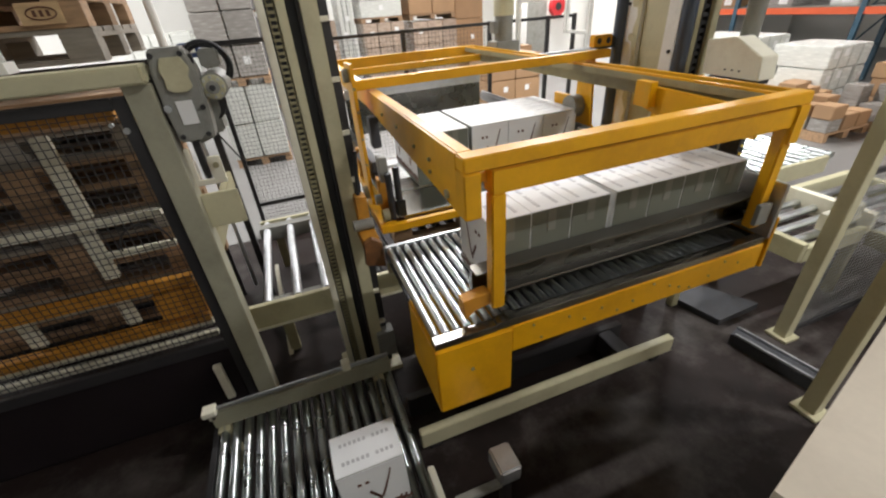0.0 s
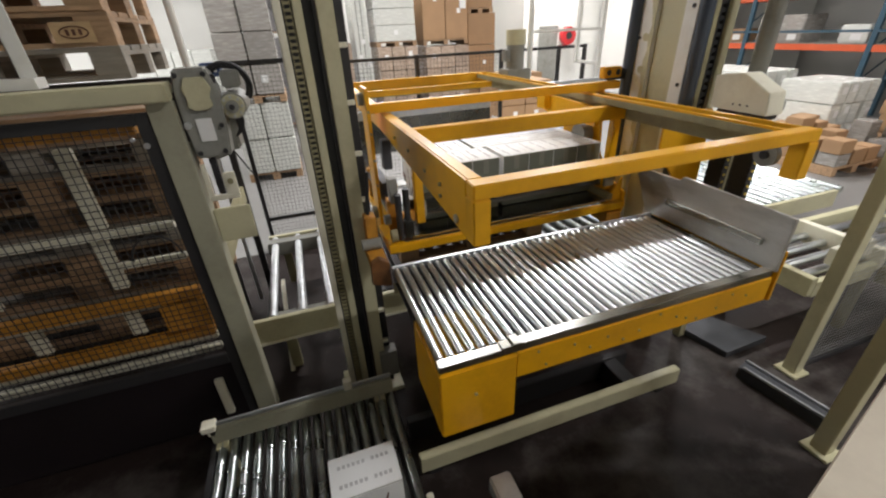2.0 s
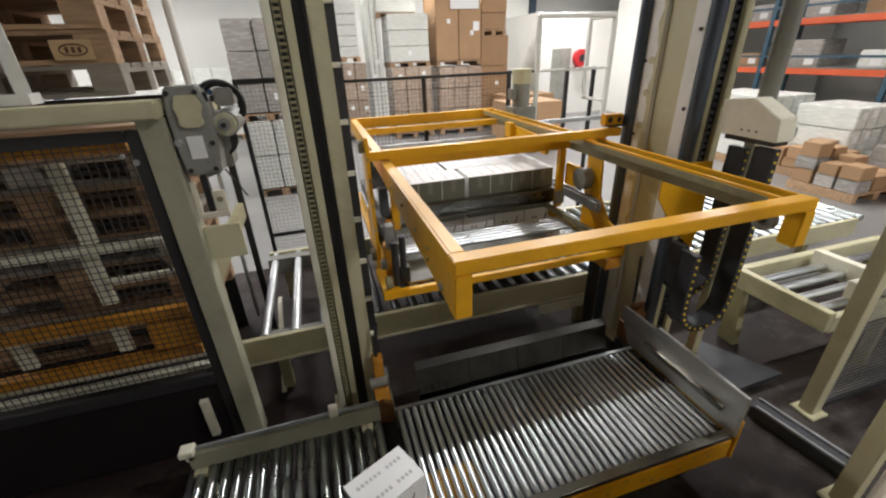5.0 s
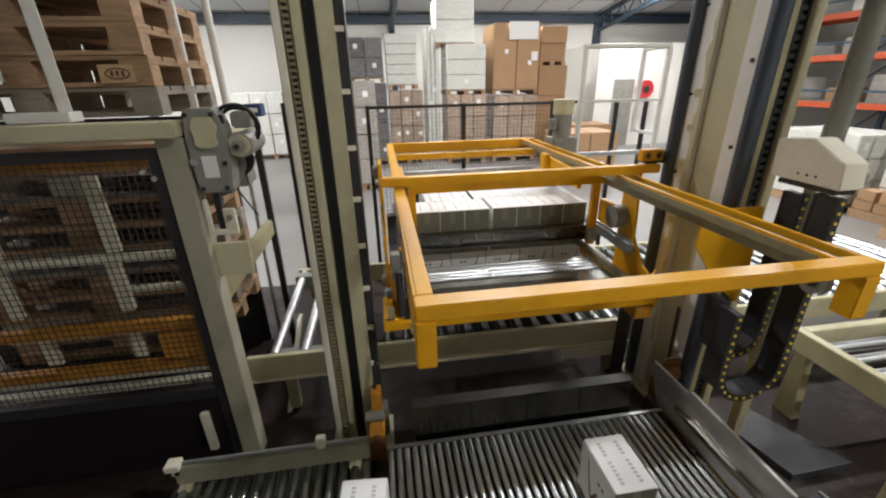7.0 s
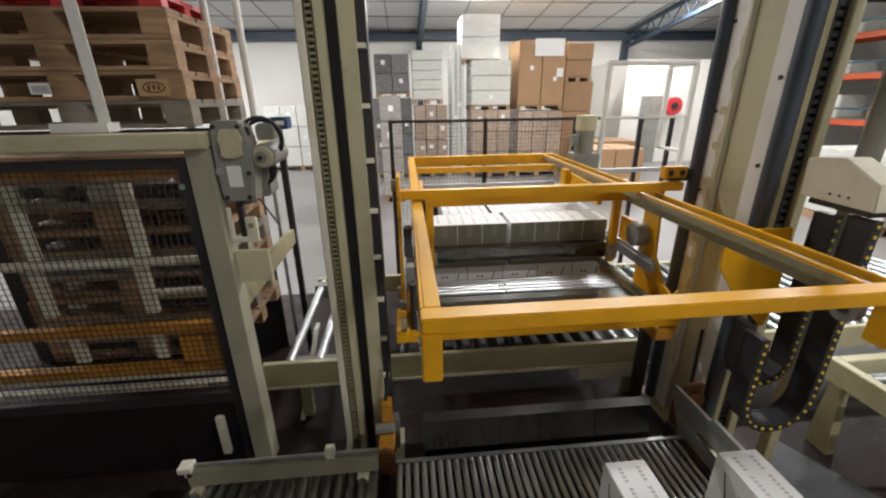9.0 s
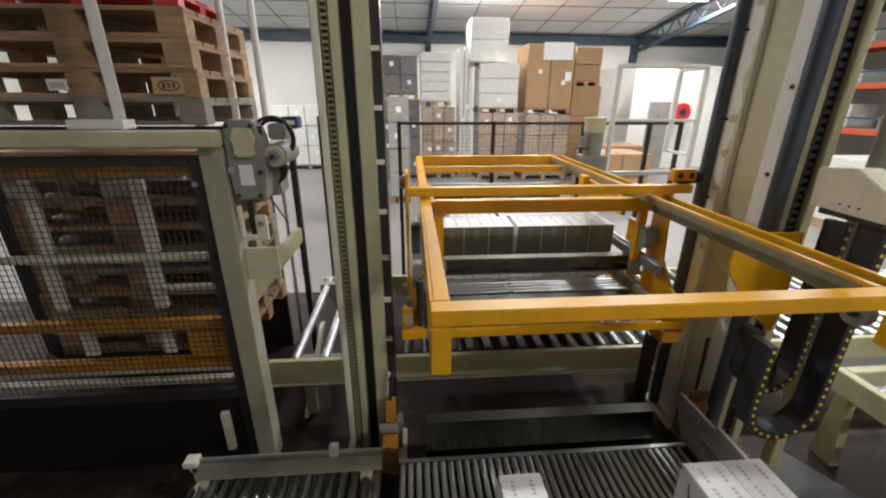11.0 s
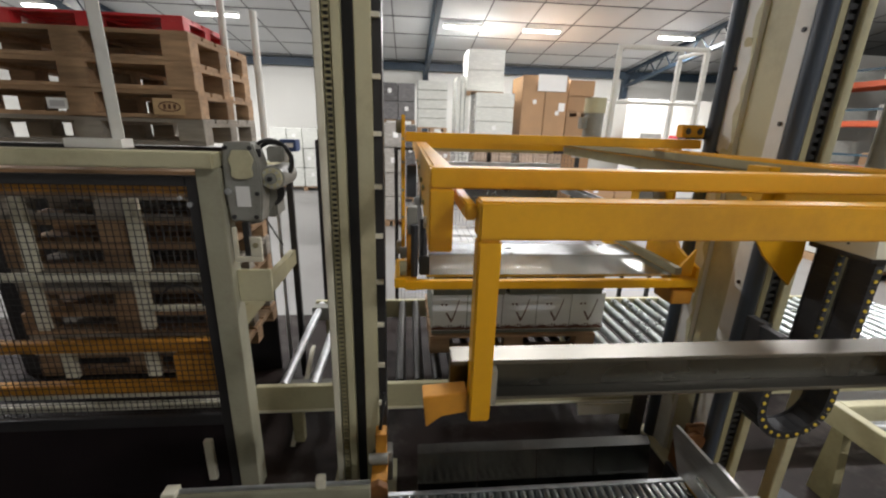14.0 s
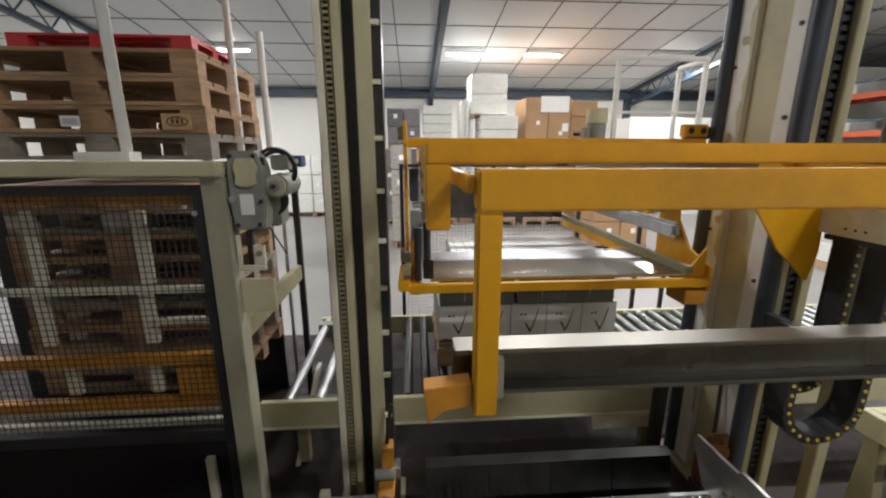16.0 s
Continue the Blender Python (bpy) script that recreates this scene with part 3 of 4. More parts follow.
    part("leg", box(3.48, 3.54, -0.93, -0.87, 0.15, 0.60), OLIVE, r)


build_conveyors()


# ---- lifting roller table ----
def build_table():
    t = thing("lifting_table", "yellow lifting table with steel rollers", "lift table")
    roller_row(t, 0.285, 37, 0.0505, -0.98, -0.31, -0.020, 0.0185, STEEL)
    part("front_skirt", box(0.62, 2.175, -1.035, -1.01, -0.16, -0.03, 0.004), YELLOW, t)
    part("drive_cover", box(0.255, 0.62, -1.04, -0.70, -0.36, -0.035, 0.006), YELLOW, t, "yellow drive cover box")
    part("front_rail", box(0.55, 2.175, -1.03, -0.985, -0.03, 0.004, 0.002), SHEET, t)
    part("front_rail", box(0.26, 0.55, -1.03, -0.985, -0.034, -0.004, 0.002), SHEET, t)
    part("back_rail", box(0.26, 2.175, -0.305, -0.28, -0.09, 0.0, 0.003), GALV, t)
    part("stop_lug", box(0.60, 0.64, -1.037, -0.98, 0.004, 0.016, 0.002), SHEET, t)
    part("back_skirt", box(0.26, 2.175, -0.30, -0.285, -0.16, -0.09), OLIVE, t)
    part("pan", box(0.27, 2.16, -1.0, -0.31, -0.10, -0.085), BLACK, t)
    part("end_frame", box(2.186, 2.205, -1.043, -0.26, -0.16, 0.10, 0.003), YELLOW, t)
    w = prism([(-1.04, 0.0), (-0.25, 0.0), (-0.14, 0.21), (-0.16, 0.245), (-0.44, 0.25), (-0.46, 0.275), (-1.04, 0.262)], "x", 2.163, 2.185, 0.002)
    part("end_wall", w, WALLSHEET, t, "scratched stainless steel end stop wall")
    part("end_filler", box(2.125, 2.162, -0.984, -0.306, -0.08, -0.006, 0.002), DARKSHEET, t)
    part("end_rail", box(2.135, 2.162, -0.95, -0.40, 0.10, 0.13, 0.002), SHEET, t)
    part("mast_bracket", prism([(0.14, -0.09), (0.255, -0.12), (0.255, 0.02), (0.20, 0.05), (0.15, 0.03)], "y", -0.28, -0.24, 0.003), RUSTY, t, "rusty greased carriage bracket")
    part("bracket_arm", box(0.15, 0.25, -0.239, -0.06, -0.02, 0.03, 0.004), DULLORANGE, t)
    part("bracket_block", box(0.17, 0.24, -0.10, -0.02, -0.12, 0.20, 0.004), DULLORANGE, t)
    part("bracket_roller", cyl((0.13, -0.12, 0.06), (0.25, -0.12, 0.06), 0.03, 14), GREY, t)
    part("hose", cyl((0.20, -0.05, 0.2), (0.23, -0.03, 0.42), 0.012, 8), RUBBER, t)
    rng = random.Random(2)
    for i in range(14):
        x = 0.7 + i * 0.1 + rng.uniform(-0.03, 0.03)
        z = rng.uniform(-0.14, -0.05)
        part("screw", cyl((x, -1.039, z), (x, -1.034, z), 0.006, 8), OLIVE, t)
    part("screw", cyl((0.42, -1.044, -0.17), (0.42, -1.039, -0.17), 0.008, 8), OLIVE, t)
    return t


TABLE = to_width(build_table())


def build_table_base():
    b = thing("table_base", "beige steel base beam under the lifting table", "machine base")
    part("front_beam", box(0.25, 2.0, -0.70, -0.65, 0.05, 0.165), BEIGE, b)
    part("back_beam", box(0.25, 1.80, -0.45, -0.40, 0.0, 0.16), BLACK, b)
    part("cross_member", box(1.6, 1.7, -0.65, -0.45, 0.0, 0.15), BLACK, b)
    for x in (0.30, 1.85):
        part("foot", box(x, x + 0.07, -0.69, -0.66, 0.0, 0.05), BLACK, b)
    g = thing("back_panels", "row of dull sheet steel guard panels with a bright lip", "guard panel")
    for i in range(4):
        x = 0.44 + 0.322 * i
        part("panel", prism([(-0.272, 0.24), (-0.262, 0.24), (-0.205, 0.505), (-0.215, 0.505)], "x", x, x + 0.317), PANELSHEET, g)
    part("lip", prism([(-0.22, 0.506), (-0.215, 0.503), (-0.175, 0.527), (-0.178, 0.532)], "x", 0.44, 1.725), LIPSHEET, g, "bent steel lip")
    part("support", box(0.44, 1.70, -0.20, -0.17, 0.0, 0.06), BLACK, g)
    for x in (0.5, 1.6):
        part("bracket", box(x, x + 0.03, -0.20, -0.17, 0.06, 0.49), BLACK, g)


build_table_base()


# ---- lift head: outer frame, carriage, plate ----
def build_lift():
    f = thing("palletiser_lift", "yellow steel lift frame of a palletiser between two masts", "lift frame")
    ZT = 1.60
    part("front_beam", box(0.433, 2.167, -1.005, -0.94, ZT - 0.047, ZT, 0.004), YELLOW, f)
    part("left_leg", box(0.431, 0.498, -1.008, -0.938, 1.40, ZT - 0.048, 0.004), YELLOW, f)
    part("right_leg", box(2.10, 2.169, -1.008, -0.938, 1.40, ZT - 0.048, 0.004), YELLOW, f)
    part("left_rail", prism([(-0.937, 1.405), (-0.937, ZT - 0.002), (2.10, ZT - 0.002), (2.10, ZT - 0.10), (0.40, ZT - 0.10)], "x", 0.433, 0.443, 0.0), YELLOW, f)
    part("left_rail_top", box(0.444, 0.50, -0.937, 2.06, ZT - 0.03, ZT - 0.001, 0.003), YELLOW, f)
    for y, z in ((-0.86, 1.44), (-0.70, 1.51), (-0.70, 1.465), (-0.52, 1.51), (-0.27, 1.53), (0.0, 1.53)):
        part("bolt", cyl((0.423, y, z), (0.432, y, z), 0.016 if y == -0.86 else 0.008, 8), GALV if y == -0.86 else OLIVE, f)
    part("back_beam", box(0.444, 2.167, 2.065, 2.125, ZT - 0.09, ZT, 0.004), YELLOW, f)
    part("second_back_beam", box(0.505, 2.035, 1.72, 1.76, ZT - 0.10, ZT - 0.05, 0.004), YELLOW, f)
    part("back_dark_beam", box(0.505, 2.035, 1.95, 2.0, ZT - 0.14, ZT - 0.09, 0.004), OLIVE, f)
    part("right_inner_rail", box(2.028, 2.052, -0.938, 2.063, ZT - 0.045, ZT - 0.002, 0.003), YELLOW, f)
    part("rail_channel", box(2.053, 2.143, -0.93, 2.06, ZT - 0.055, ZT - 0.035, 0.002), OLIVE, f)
    part("guide_rail", box(2.075, 2.098, -0.93, 2.06, ZT - 0.034, ZT - 0.016, 0.002), GALV, f, "steel linear guide rail")
    part("toothed_belt", box(2.108, 2.128, -0.93, 2.06, ZT - 0.034, ZT - 0.024, 0.001), BLACK, f)
    part("rail_skirt", box(2.02, 2.027, -0.90, 2.05, ZT - 0.045, ZT - 0.012, 0.001), OLIVE, f)
    part("right_outer_rail", box(2.144, 2.167, -0.938, 2.063, ZT - 0.07, ZT - 0.002, 0.003), YELLOW, f)
    wh = part("pulley", cyl((2.10, -0.86, 1.47), (2.135, -0.86, 1.47), 0.05, 20), GREY, f)
    part("hub", cyl((2.09, -0.86, 1.47), (2.145, -0.86, 1.47), 0.018, 12), BLACK, wh)
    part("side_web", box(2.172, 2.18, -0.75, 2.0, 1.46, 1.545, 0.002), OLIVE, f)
    part("cross_bar", box(0.36, 2.34, 0.30, 0.355, 1.605, 1.655, 0.004), YELLOW, f)
    part("carriage_plate", box(0.335, 0.358, 0.28, 0.46, 0.86, 1.74, 0.003), YELLOW, f)
    part("carriage_roller", smooth_cyl((0.30, 0.36, 1.68), (0.334, 0.36, 1.68), 0.035), GREY, f)
    part("carriage_roller", smooth_cyl((0.30, 0.36, 1.0), (0.334, 0.36, 1.0), 0.04), GREY, f)
    for z in (1.2, 1.35, 1.5, 1.62):
        part("bolt", cyl((0.345, 0.272, z), (0.345, 0.28, z), 0.008, 8), OLIVE, f)
    part("hook_bracket", box(2.235, 2.40, 0.36, 0.42, 1.665, 1.735, 0.006), YELLOW, f, "yellow bracket with two round holes")
    for x in (2.275, 2.36):
        part("bracket_hole", cyl((x, 0.355, 1.70), (x, 0.3595, 1.70), 0.019, 12), BLACK, f)
    part("bracket_foot", box(2.25, 2.42, 0.34, 0.42, 1.656, 1.6645, 0.004), BLACK, f)
    part("hook_roller", smooth_cyl((2.402, 0.39, 1.69), (2.43, 0.39, 1.69), 0.035), RUBBER, f)
    part("lower_front_beam", box(0.36, 2.20, -0.05, -0.012, 0.90, 0.945, 0.004), YELLOW, f)
    part("lower_left_beam", box(0.365, 0.43, -0.01, 1.9, 0.88, 0.94, 0.004), YELLOW, f)
    part("lower_right_beam", box(2.12, 2.19, -0.01, 1.9, 0.88, 0.94, 0.004), YELLOW, f)
    part("right_carriage_plate", prism([(-0.02, 0.86), (0.46, 0.86), (0.46, 1.63), (0.32, 1.63), (0.28, 1.20), (0.16, 1.06), (-0.02, 1.0)], "x", 2.20, 2.22), YELLOW, f)
    part("right_gusset", prism([(2.06, 0.95), (2.19, 0.95), (2.19, 1.10)], "y", 0.0, 0.015), YELLOW, f)
    part("motor_mount", box(2.15, 2.19, 0.5, 0.66, 1.20, 1.36, 0.004), YELLOW, f)
    part("left_guide", box(0.445, 0.505, 0.0, 1.9, 0.96, 1.06, 0.004), LIPSHEET, f)
    part("right_guide", box(2.135, 2.19, 0.22, 1.95, 1.10, 1.19, 0.02), GALV, f, "galvanised guide channel")
    part("right_side_rail", box(2.065, 2.11, -0.01, 1.9, 0.96, 1.0, 0.003), OLIVE, f)
    part("back_beam", box(0.51, 2.06, 1.79, 1.82, 1.30, 1.38, 0.004), GALV, f, "galvanised back beam")
    part("back_panel", box(0.51, 2.06, 1.80, 1.815, 0.98, 1.298, 0.002), DARKSHEET, f)
    part("left_hose", cyl((0.47, 0.02, 1.065), (0.47, 0.02, 1.25), 0.022, 10), RUBBER, f)
    part("left_hose", cyl((0.415, 0.02, 0.95), (0.415, 0.02, 1.22), 0.022, 10), RUBBER, f)
    part("sensor_box", box(0.375, 0.43, 0.05, 0.12, 1.16, 1.30, 0.004), GREY, f)
    part("sensor_box", box(0.37, 0.425, 0.10, 0.17, 1.34, 1.50, 0.004), SLATE, f)
    part("pneumatic_cylinder", cyl((0.40, 0.20, 1.10), (0.40, 0.80, 1.10), 0.032, 14), BLACK, f, "black pneumatic cylinder")
    part("cylinder_bracket", box(0.37, 0.43, 0.14, 0.20, 0.94, 1.15, 0.004), DULLORANGE, f)
    part("cylinder_bracket", box(0.37, 0.43, 0.80, 0.85, 0.94, 1.15, 0.004), DULLORANGE, f)
    part("lower_arm", box(0.30, 0.364, -0.10, 0.20, 0.93, 0.98, 0.004), YELLOW, f)
    part("guide_wheel", smooth_cyl((0.33, -0.06, 1.02), (0.37, -0.06, 1.02), 0.035), OLIVE, f)
    part("guide_wheel", smooth_cyl((0.33, 0.10, 1.05), (0.37, 0.10, 1.05), 0.03), GREY, f)
    part("valve_bank", box(0.38, 0.44, 0.30, 0.62, 1.135, 1.20, 0.004), SLATE, f)
    part("carriage_motor", smooth_cyl((2.10, 0.42, 1.30), (2.19, 0.42, 1.30), 0.075), GREY, f, "grey pneumatic motor")
    part("lower_carriage_block", box(2.05, 2.19, -0.04, 0.12, 0.80, 0.878, 0.006), DULLORANGE, f, "worn orange carriage block")
    part("shutter_plate", box(0.487, 2.06, 0.0, 0.34, 0.946, 0.962, 0.002), SHEET, f, "polished steel stripper plate")
    rl = smooth(part("shutter_roller", cyl((0.487, 0, 0), (2.06, 0, 0), 0.014, 12), STEEL, f))
    rl.location = (0, 0.40, 0.945)
    for i in range(1, 5):
        again(rl, 0, 0.045 * i)
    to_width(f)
    part("carrier_plate", prism([(1.92, 1.535), (1.92, 1.345), (2.07, 1.14), (2.24, 0.99), (2.27, 1.13), (2.25, 1.535)], "y", -0.245, -0.23, 0), YELLOW, f, "yellow plate that carries the cable chain")
    # tubular frame and motor carried at the back of the lift
    part("tie_bar", box(1.92, 3.14, 1.80, 1.84, 1.44, 1.48, 0.004), GALV, f, "galvanised tie bar")
    for x, y, z in ((2.27, 1.88, 1.482), (3.10, 1.88, 1.482), (3.12, 2.30, 1.60)):
        part("frame_post", box(x - 0.02, x + 0.02, y - 0.02, y + 0.02, z, 2.39), WHITEPAINT, f, "white tubular post")
    part("frame_top", box(2.25, 3.12, 1.86, 1.90, 2.391, 2.43, 0.01), WHITEPAINT, f)
    part("frame_side", box(3.10, 3.14, 1.901, 2.32, 2.391, 2.43, 0.01), WHITEPAINT, f)
    part("frame_middle", box(2.291, 3.079, 1.87, 1.89, 1.93, 1.955, 0.004), WHITEPAINT, f)
    part("frame_low_side", box(3.11, 3.13, 1.901, 2.28, 1.60, 1.63, 0.004), WHITEPAINT, f)
    mo = part("lift_motor", smooth_cyl((2.10, 1.86, 1.63), (2.10, 1.86, 1.84), 0.085), GREY, f, "grey-green electric motor")
    part("fan_cover", smooth_cyl((2.10, 1.86, 1.841), (2.10, 1.86, 1.97), 0.095), BEIGE, mo)
    part("terminal_box", box(1.97, 2.02, 1.80, 1.90, 1.70, 1.80, 0.006), GREY, mo)
    part("motor_foot", box(1.98, 2.22, 1.76, 1.96, 1.49, 1.63, 0.006), GREY, f)
    return f


LIFT = build_lift()


def build_pusher():
    """Origin in the plane behind its legs, at the height of the lift head."""
    p = thing("pusher_carriage", "yellow pusher carriage with a steel pusher bar", "pusher")
    part("beam", box(0.545, 2.19, -0.065, 0.0, 1.465, 1.547, 0.005), YELLOW, p)
    part("left_leg", box(0.545, 0.605, -0.063, -0.014, 1.01, 1.464, 0.005), YELLOW, p)
    part("right_leg", box(2.085, 2.147, -0.063, -0.014, 1.01, 1.464, 0.005), YELLOW, p)
    part("left_arm", box(0.515, 0.544, -0.03, 0.55, 1.50, 1.535, 0.004), YELLOW, p)
    part("right_arm", prism([(0.001, 1.42), (0.001, 1.534), (0.55, 1.552), (0.62, 1.552), (0.62, 1.45), (0.50, 1.42)], "x", 1.975, 2.01, 0.003), YELLOW, p)
    part("arm_plate", box(1.92, 1.974, 0.52, 0.62, 1.46, 1.58, 0.002), YELLOW, p)
    bar = part("pusher_bar", box(0.50, 2.155, 0.030, 0.058, 1.041, 1.134, 0.002), DARKSHEET, p, "dull steel channel bar of the pusher")
    part("top_lip", box(0.50, 2.155, -0.012, 0.060, 1.1345, 1.1455, 0.002), POLISHED, bar, "bright polished top lip")
    part("bottom_lip", box(0.50, 2.155, -0.010, 0.060, 1.030, 1.0405, 0.002), POLISHED, bar, "bright polished bottom lip")
    part("bar_end", box(2.06, 2.15, -0.085, -0.064, 1.04, 1.14, 0.003), GREY, p)
    part("left_tongue", prism([(0.415, 1.075), (0.54, 1.085), (0.54, 1.03), (0.47, 1.02), (0.425, 0.99)], "y", -0.05, 0.0, 0.002), DULLORANGE, p, "worn orange tongue")
    part("end_clamp", box(0.606, 0.63, -0.03, -0.001, 1.03, 1.13, 0.003), GREY, p)
    return p


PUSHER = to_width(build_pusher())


# ---- energy chain, hood ----
def build_chain(x0, x1, y0, y1, top, bottom):
    """Two limbs along z joined by a half ring, as links; it hangs between the lift head and the hood."""
    c = thing("cable_chain", "black plastic cable chain loop with yellow pins", "cable chain", "cable chains")
    r = (x1 - x0) / 2
    path = [(x0, z) for z in np.arange(top, bottom, -0.045)]
    n = max(6, int(math.pi * r / 0.045))
    path += [(x0 + r - r * math.cos(math.pi * i / n), bottom - r * math.sin(math.pi * i / n)) for i in range(n + 1)]
    path += [(x1, z) for z in np.arange(bottom + 0.045, 1.66, 0.045)]
    links, pins = bmesh.new(), []
    for (ax, az), (bx, bz) in zip(path, path[1:]):
        d = Vector((bx - ax, 0, bz - az))
        ang = math.atan2(d.x, d.z)
        m = Matrix.Translation(((ax + bx) / 2, (y0 + y1) / 2, (az + bz) / 2)) @ Matrix.Rotation(ang, 4, "Y")
        for s, w in ((y0, 1), (y1, -1)):
            bmesh.ops.create_cube(links, size=1.0, matrix=m @ Matrix.Translation((0, (s - (y0 + y1) / 2) + 0.006 * w, 0)) @ Matrix.Diagonal((0.042, 0.012, 0.043, 1)))
        bmesh.ops.create_cube(links, size=1.0, matrix=m @ Matrix.Diagonal((0.036, y1 - y0 - 0.01, 0.0445, 1)))
        pins.append(((ax + bx) / 2, y0, (az + bz) / 2))
    tagged(part("chain_belt", links, RUBBER, c), kind="stuff")
    pin = part("pin", cyl((0, -0.005, 0), (0, 0.001, 0), 0.008, 8), DOT, c, "yellow plastic pin")
    pin.location = pins[0]
    for at in pins[1:]:
        again(pin).location = at
    return c


CHAIN = build_chain(1.99, 2.325, -0.52, -0.41, 1.10, 0.745)
CHAIN2 = build_chain(2.06, 2.32, -0.37, -0.27, 1.08, 0.86)


def build_hood():
    h = thing("chain_hood", "cream sheet metal hood over the cable chains", "machine hood")
    part("cover", prism([(-0.225, 1.695), (-0.215, 1.865), (-0.38, 1.885), (-0.535, 1.80), (-0.55, 1.69)], "x", 2.245, 2.365, 0.004), CREAM, h)
    part("riser_tube", cyl((2.44, -0.30, 1.75), (2.44, -0.30, 4.2), 0.045, 14), GREY, h)
    part("riser_clamp", box(2.366, 2.40, -0.36, -0.24, 1.75, 1.80), GREY, h)
    for y in (-0.36, -0.40, -0.44):
        part("rivet", cyl((2.241, y, 1.728), (2.245, y, 1.728), 0.005, 8), BLACK, h)
    part("support_post", box(2.41, 2.47, -0.33, -0.27, 0.0, 1.75), BEIGE, h)
    part("chain_bracket", box(2.26, 2.36, -0.53, -0.26, 1.665, 1.689, 0.003), BLACK, h)
    part("valve_block", box(2.366, 2.40, -0.53, -0.47, 1.70, 1.75), GREY, h)


build_hood()


# ---- cartons ----
BW, BL, BH = 0.178, 0.266, 0.325


def make_carton(group):
    """Wide along x, narrow along y, origin at the base's middle."""
    c = thing("carton", "white-topped wine carton with printed bottle marks", "carton", group)
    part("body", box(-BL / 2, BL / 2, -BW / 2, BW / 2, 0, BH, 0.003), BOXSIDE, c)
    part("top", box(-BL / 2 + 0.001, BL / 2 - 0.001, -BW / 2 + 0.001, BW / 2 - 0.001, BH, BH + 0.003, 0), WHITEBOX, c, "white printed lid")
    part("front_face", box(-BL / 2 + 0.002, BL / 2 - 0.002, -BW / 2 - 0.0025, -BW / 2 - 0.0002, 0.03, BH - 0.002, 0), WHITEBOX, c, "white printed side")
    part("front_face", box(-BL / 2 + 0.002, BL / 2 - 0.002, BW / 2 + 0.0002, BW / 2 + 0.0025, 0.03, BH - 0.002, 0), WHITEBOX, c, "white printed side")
    bm = bmesh.new()
    for s in (-1, 1):
        y0, y1 = sorted((s * (BW / 2 + 0.0026), s * (BW / 2 + 0.0035)))
        for x in (-0.055, -0.025):
            add_box(bm, x - 0.008, x + 0.008, y0, y1, 0.235, 0.25)
        for k in range(18):
            u = k / 17
            xa, za = 0.012 + 0.058 * u ** 0.75, 0.10 + 0.17 * u
            w = 0.012 - 0.006 * u
            add_box(bm, xa - w / 2, xa + w / 2, y0, y1, za, za + 0.011)
        for k in range(9):
            u = k / 8
            add_box(bm, -0.026 + 0.034 * u, -0.015 + 0.034 * u, y0, y1, 0.165 - 0.06 * u, 0.180 - 0.06 * u)
        for k in range(26):
            xa = -0.135 + 0.0105 * k
            add_box(bm, xa, xa + 0.0105, y0, y1, 0.034, 0.050 + 0.028 * abs(math.sin(k * 1.7)) * (0.4 + 0.6 * abs(math.sin(k * 0.37))))
    tagged(part("side_print", bm, BROWNINK, c), kind="stuff")
    bm = bmesh.new()
    for y in (-0.04, 0.04):
        for k in range(11):
            if k != 6:
                add_box(bm, -0.10 + 0.019 * k, -0.088 + 0.019 * k, y - 0.008, y + 0.008, BH + 0.0031, BH + 0.0036)
    tagged(part("lid_print", bm, INK, c), kind="stuff")
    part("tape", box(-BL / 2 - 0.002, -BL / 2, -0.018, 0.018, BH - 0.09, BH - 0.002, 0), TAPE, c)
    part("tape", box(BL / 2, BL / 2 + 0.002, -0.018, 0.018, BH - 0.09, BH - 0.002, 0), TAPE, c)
    return c


CARTON = make_carton("cartons in the moving layer")
LAYER = []  # x, y in the finished layer, turn, whether it is in the front row
for i in range(3):
    for j in range(3):
        LAYER.append((1.065 + BL * (i + 0.5), 1.053 + (BW + 0.004) * (j + 0.5), 0, False))
for i in range(2):
    for j in range(2):
        LAYER.append((0.68 + (BW + 0.003) * (i + 0.5), 1.053 + BL * (j + 0.5), 90, False))
for i in range(7):
    LAYER.append((0.575 + (0.0 if i < 3 else 0.03) + (BW + 0.001) * (i + 0.5), 0.782 + BL * 0.5, 90, True))
LAYER_OBS = []
for k, row in enumerate(LAYER):
    ob = CARTON if k == 0 else copy_thing(CARTON, pose(row[0], row[1], 1.0, 0, 0, row[2]))
    LAYER_OBS.append(ob)

# goods already on the pallet
under = make_carton("cartons on the loaded pallet")
under.location = (0.70, 0.90, 0.638)
for i in range(5):
    for j in range(4):
        if i or j:
            copy_thing(under, pose(0.70 + 0.268 * i, 0.90 + 0.181 * j, 0.638))
loaded = make_pallet(WOOD, "wooden pallet under the finished carton layers")
loaded.location = (1.85, 0.78, 0.493)
loaded.scale = (1.08, 1.0, 1.0)

# cartons running on the infeed
FEED = []
for k in range(3):
    if k == 0:
        ob = make_carton("cartons on the infeed conveyor")
    else:
        ob = copy_thing(FEED[0], pose(0, 0, 0))
    FEED.append(ob)


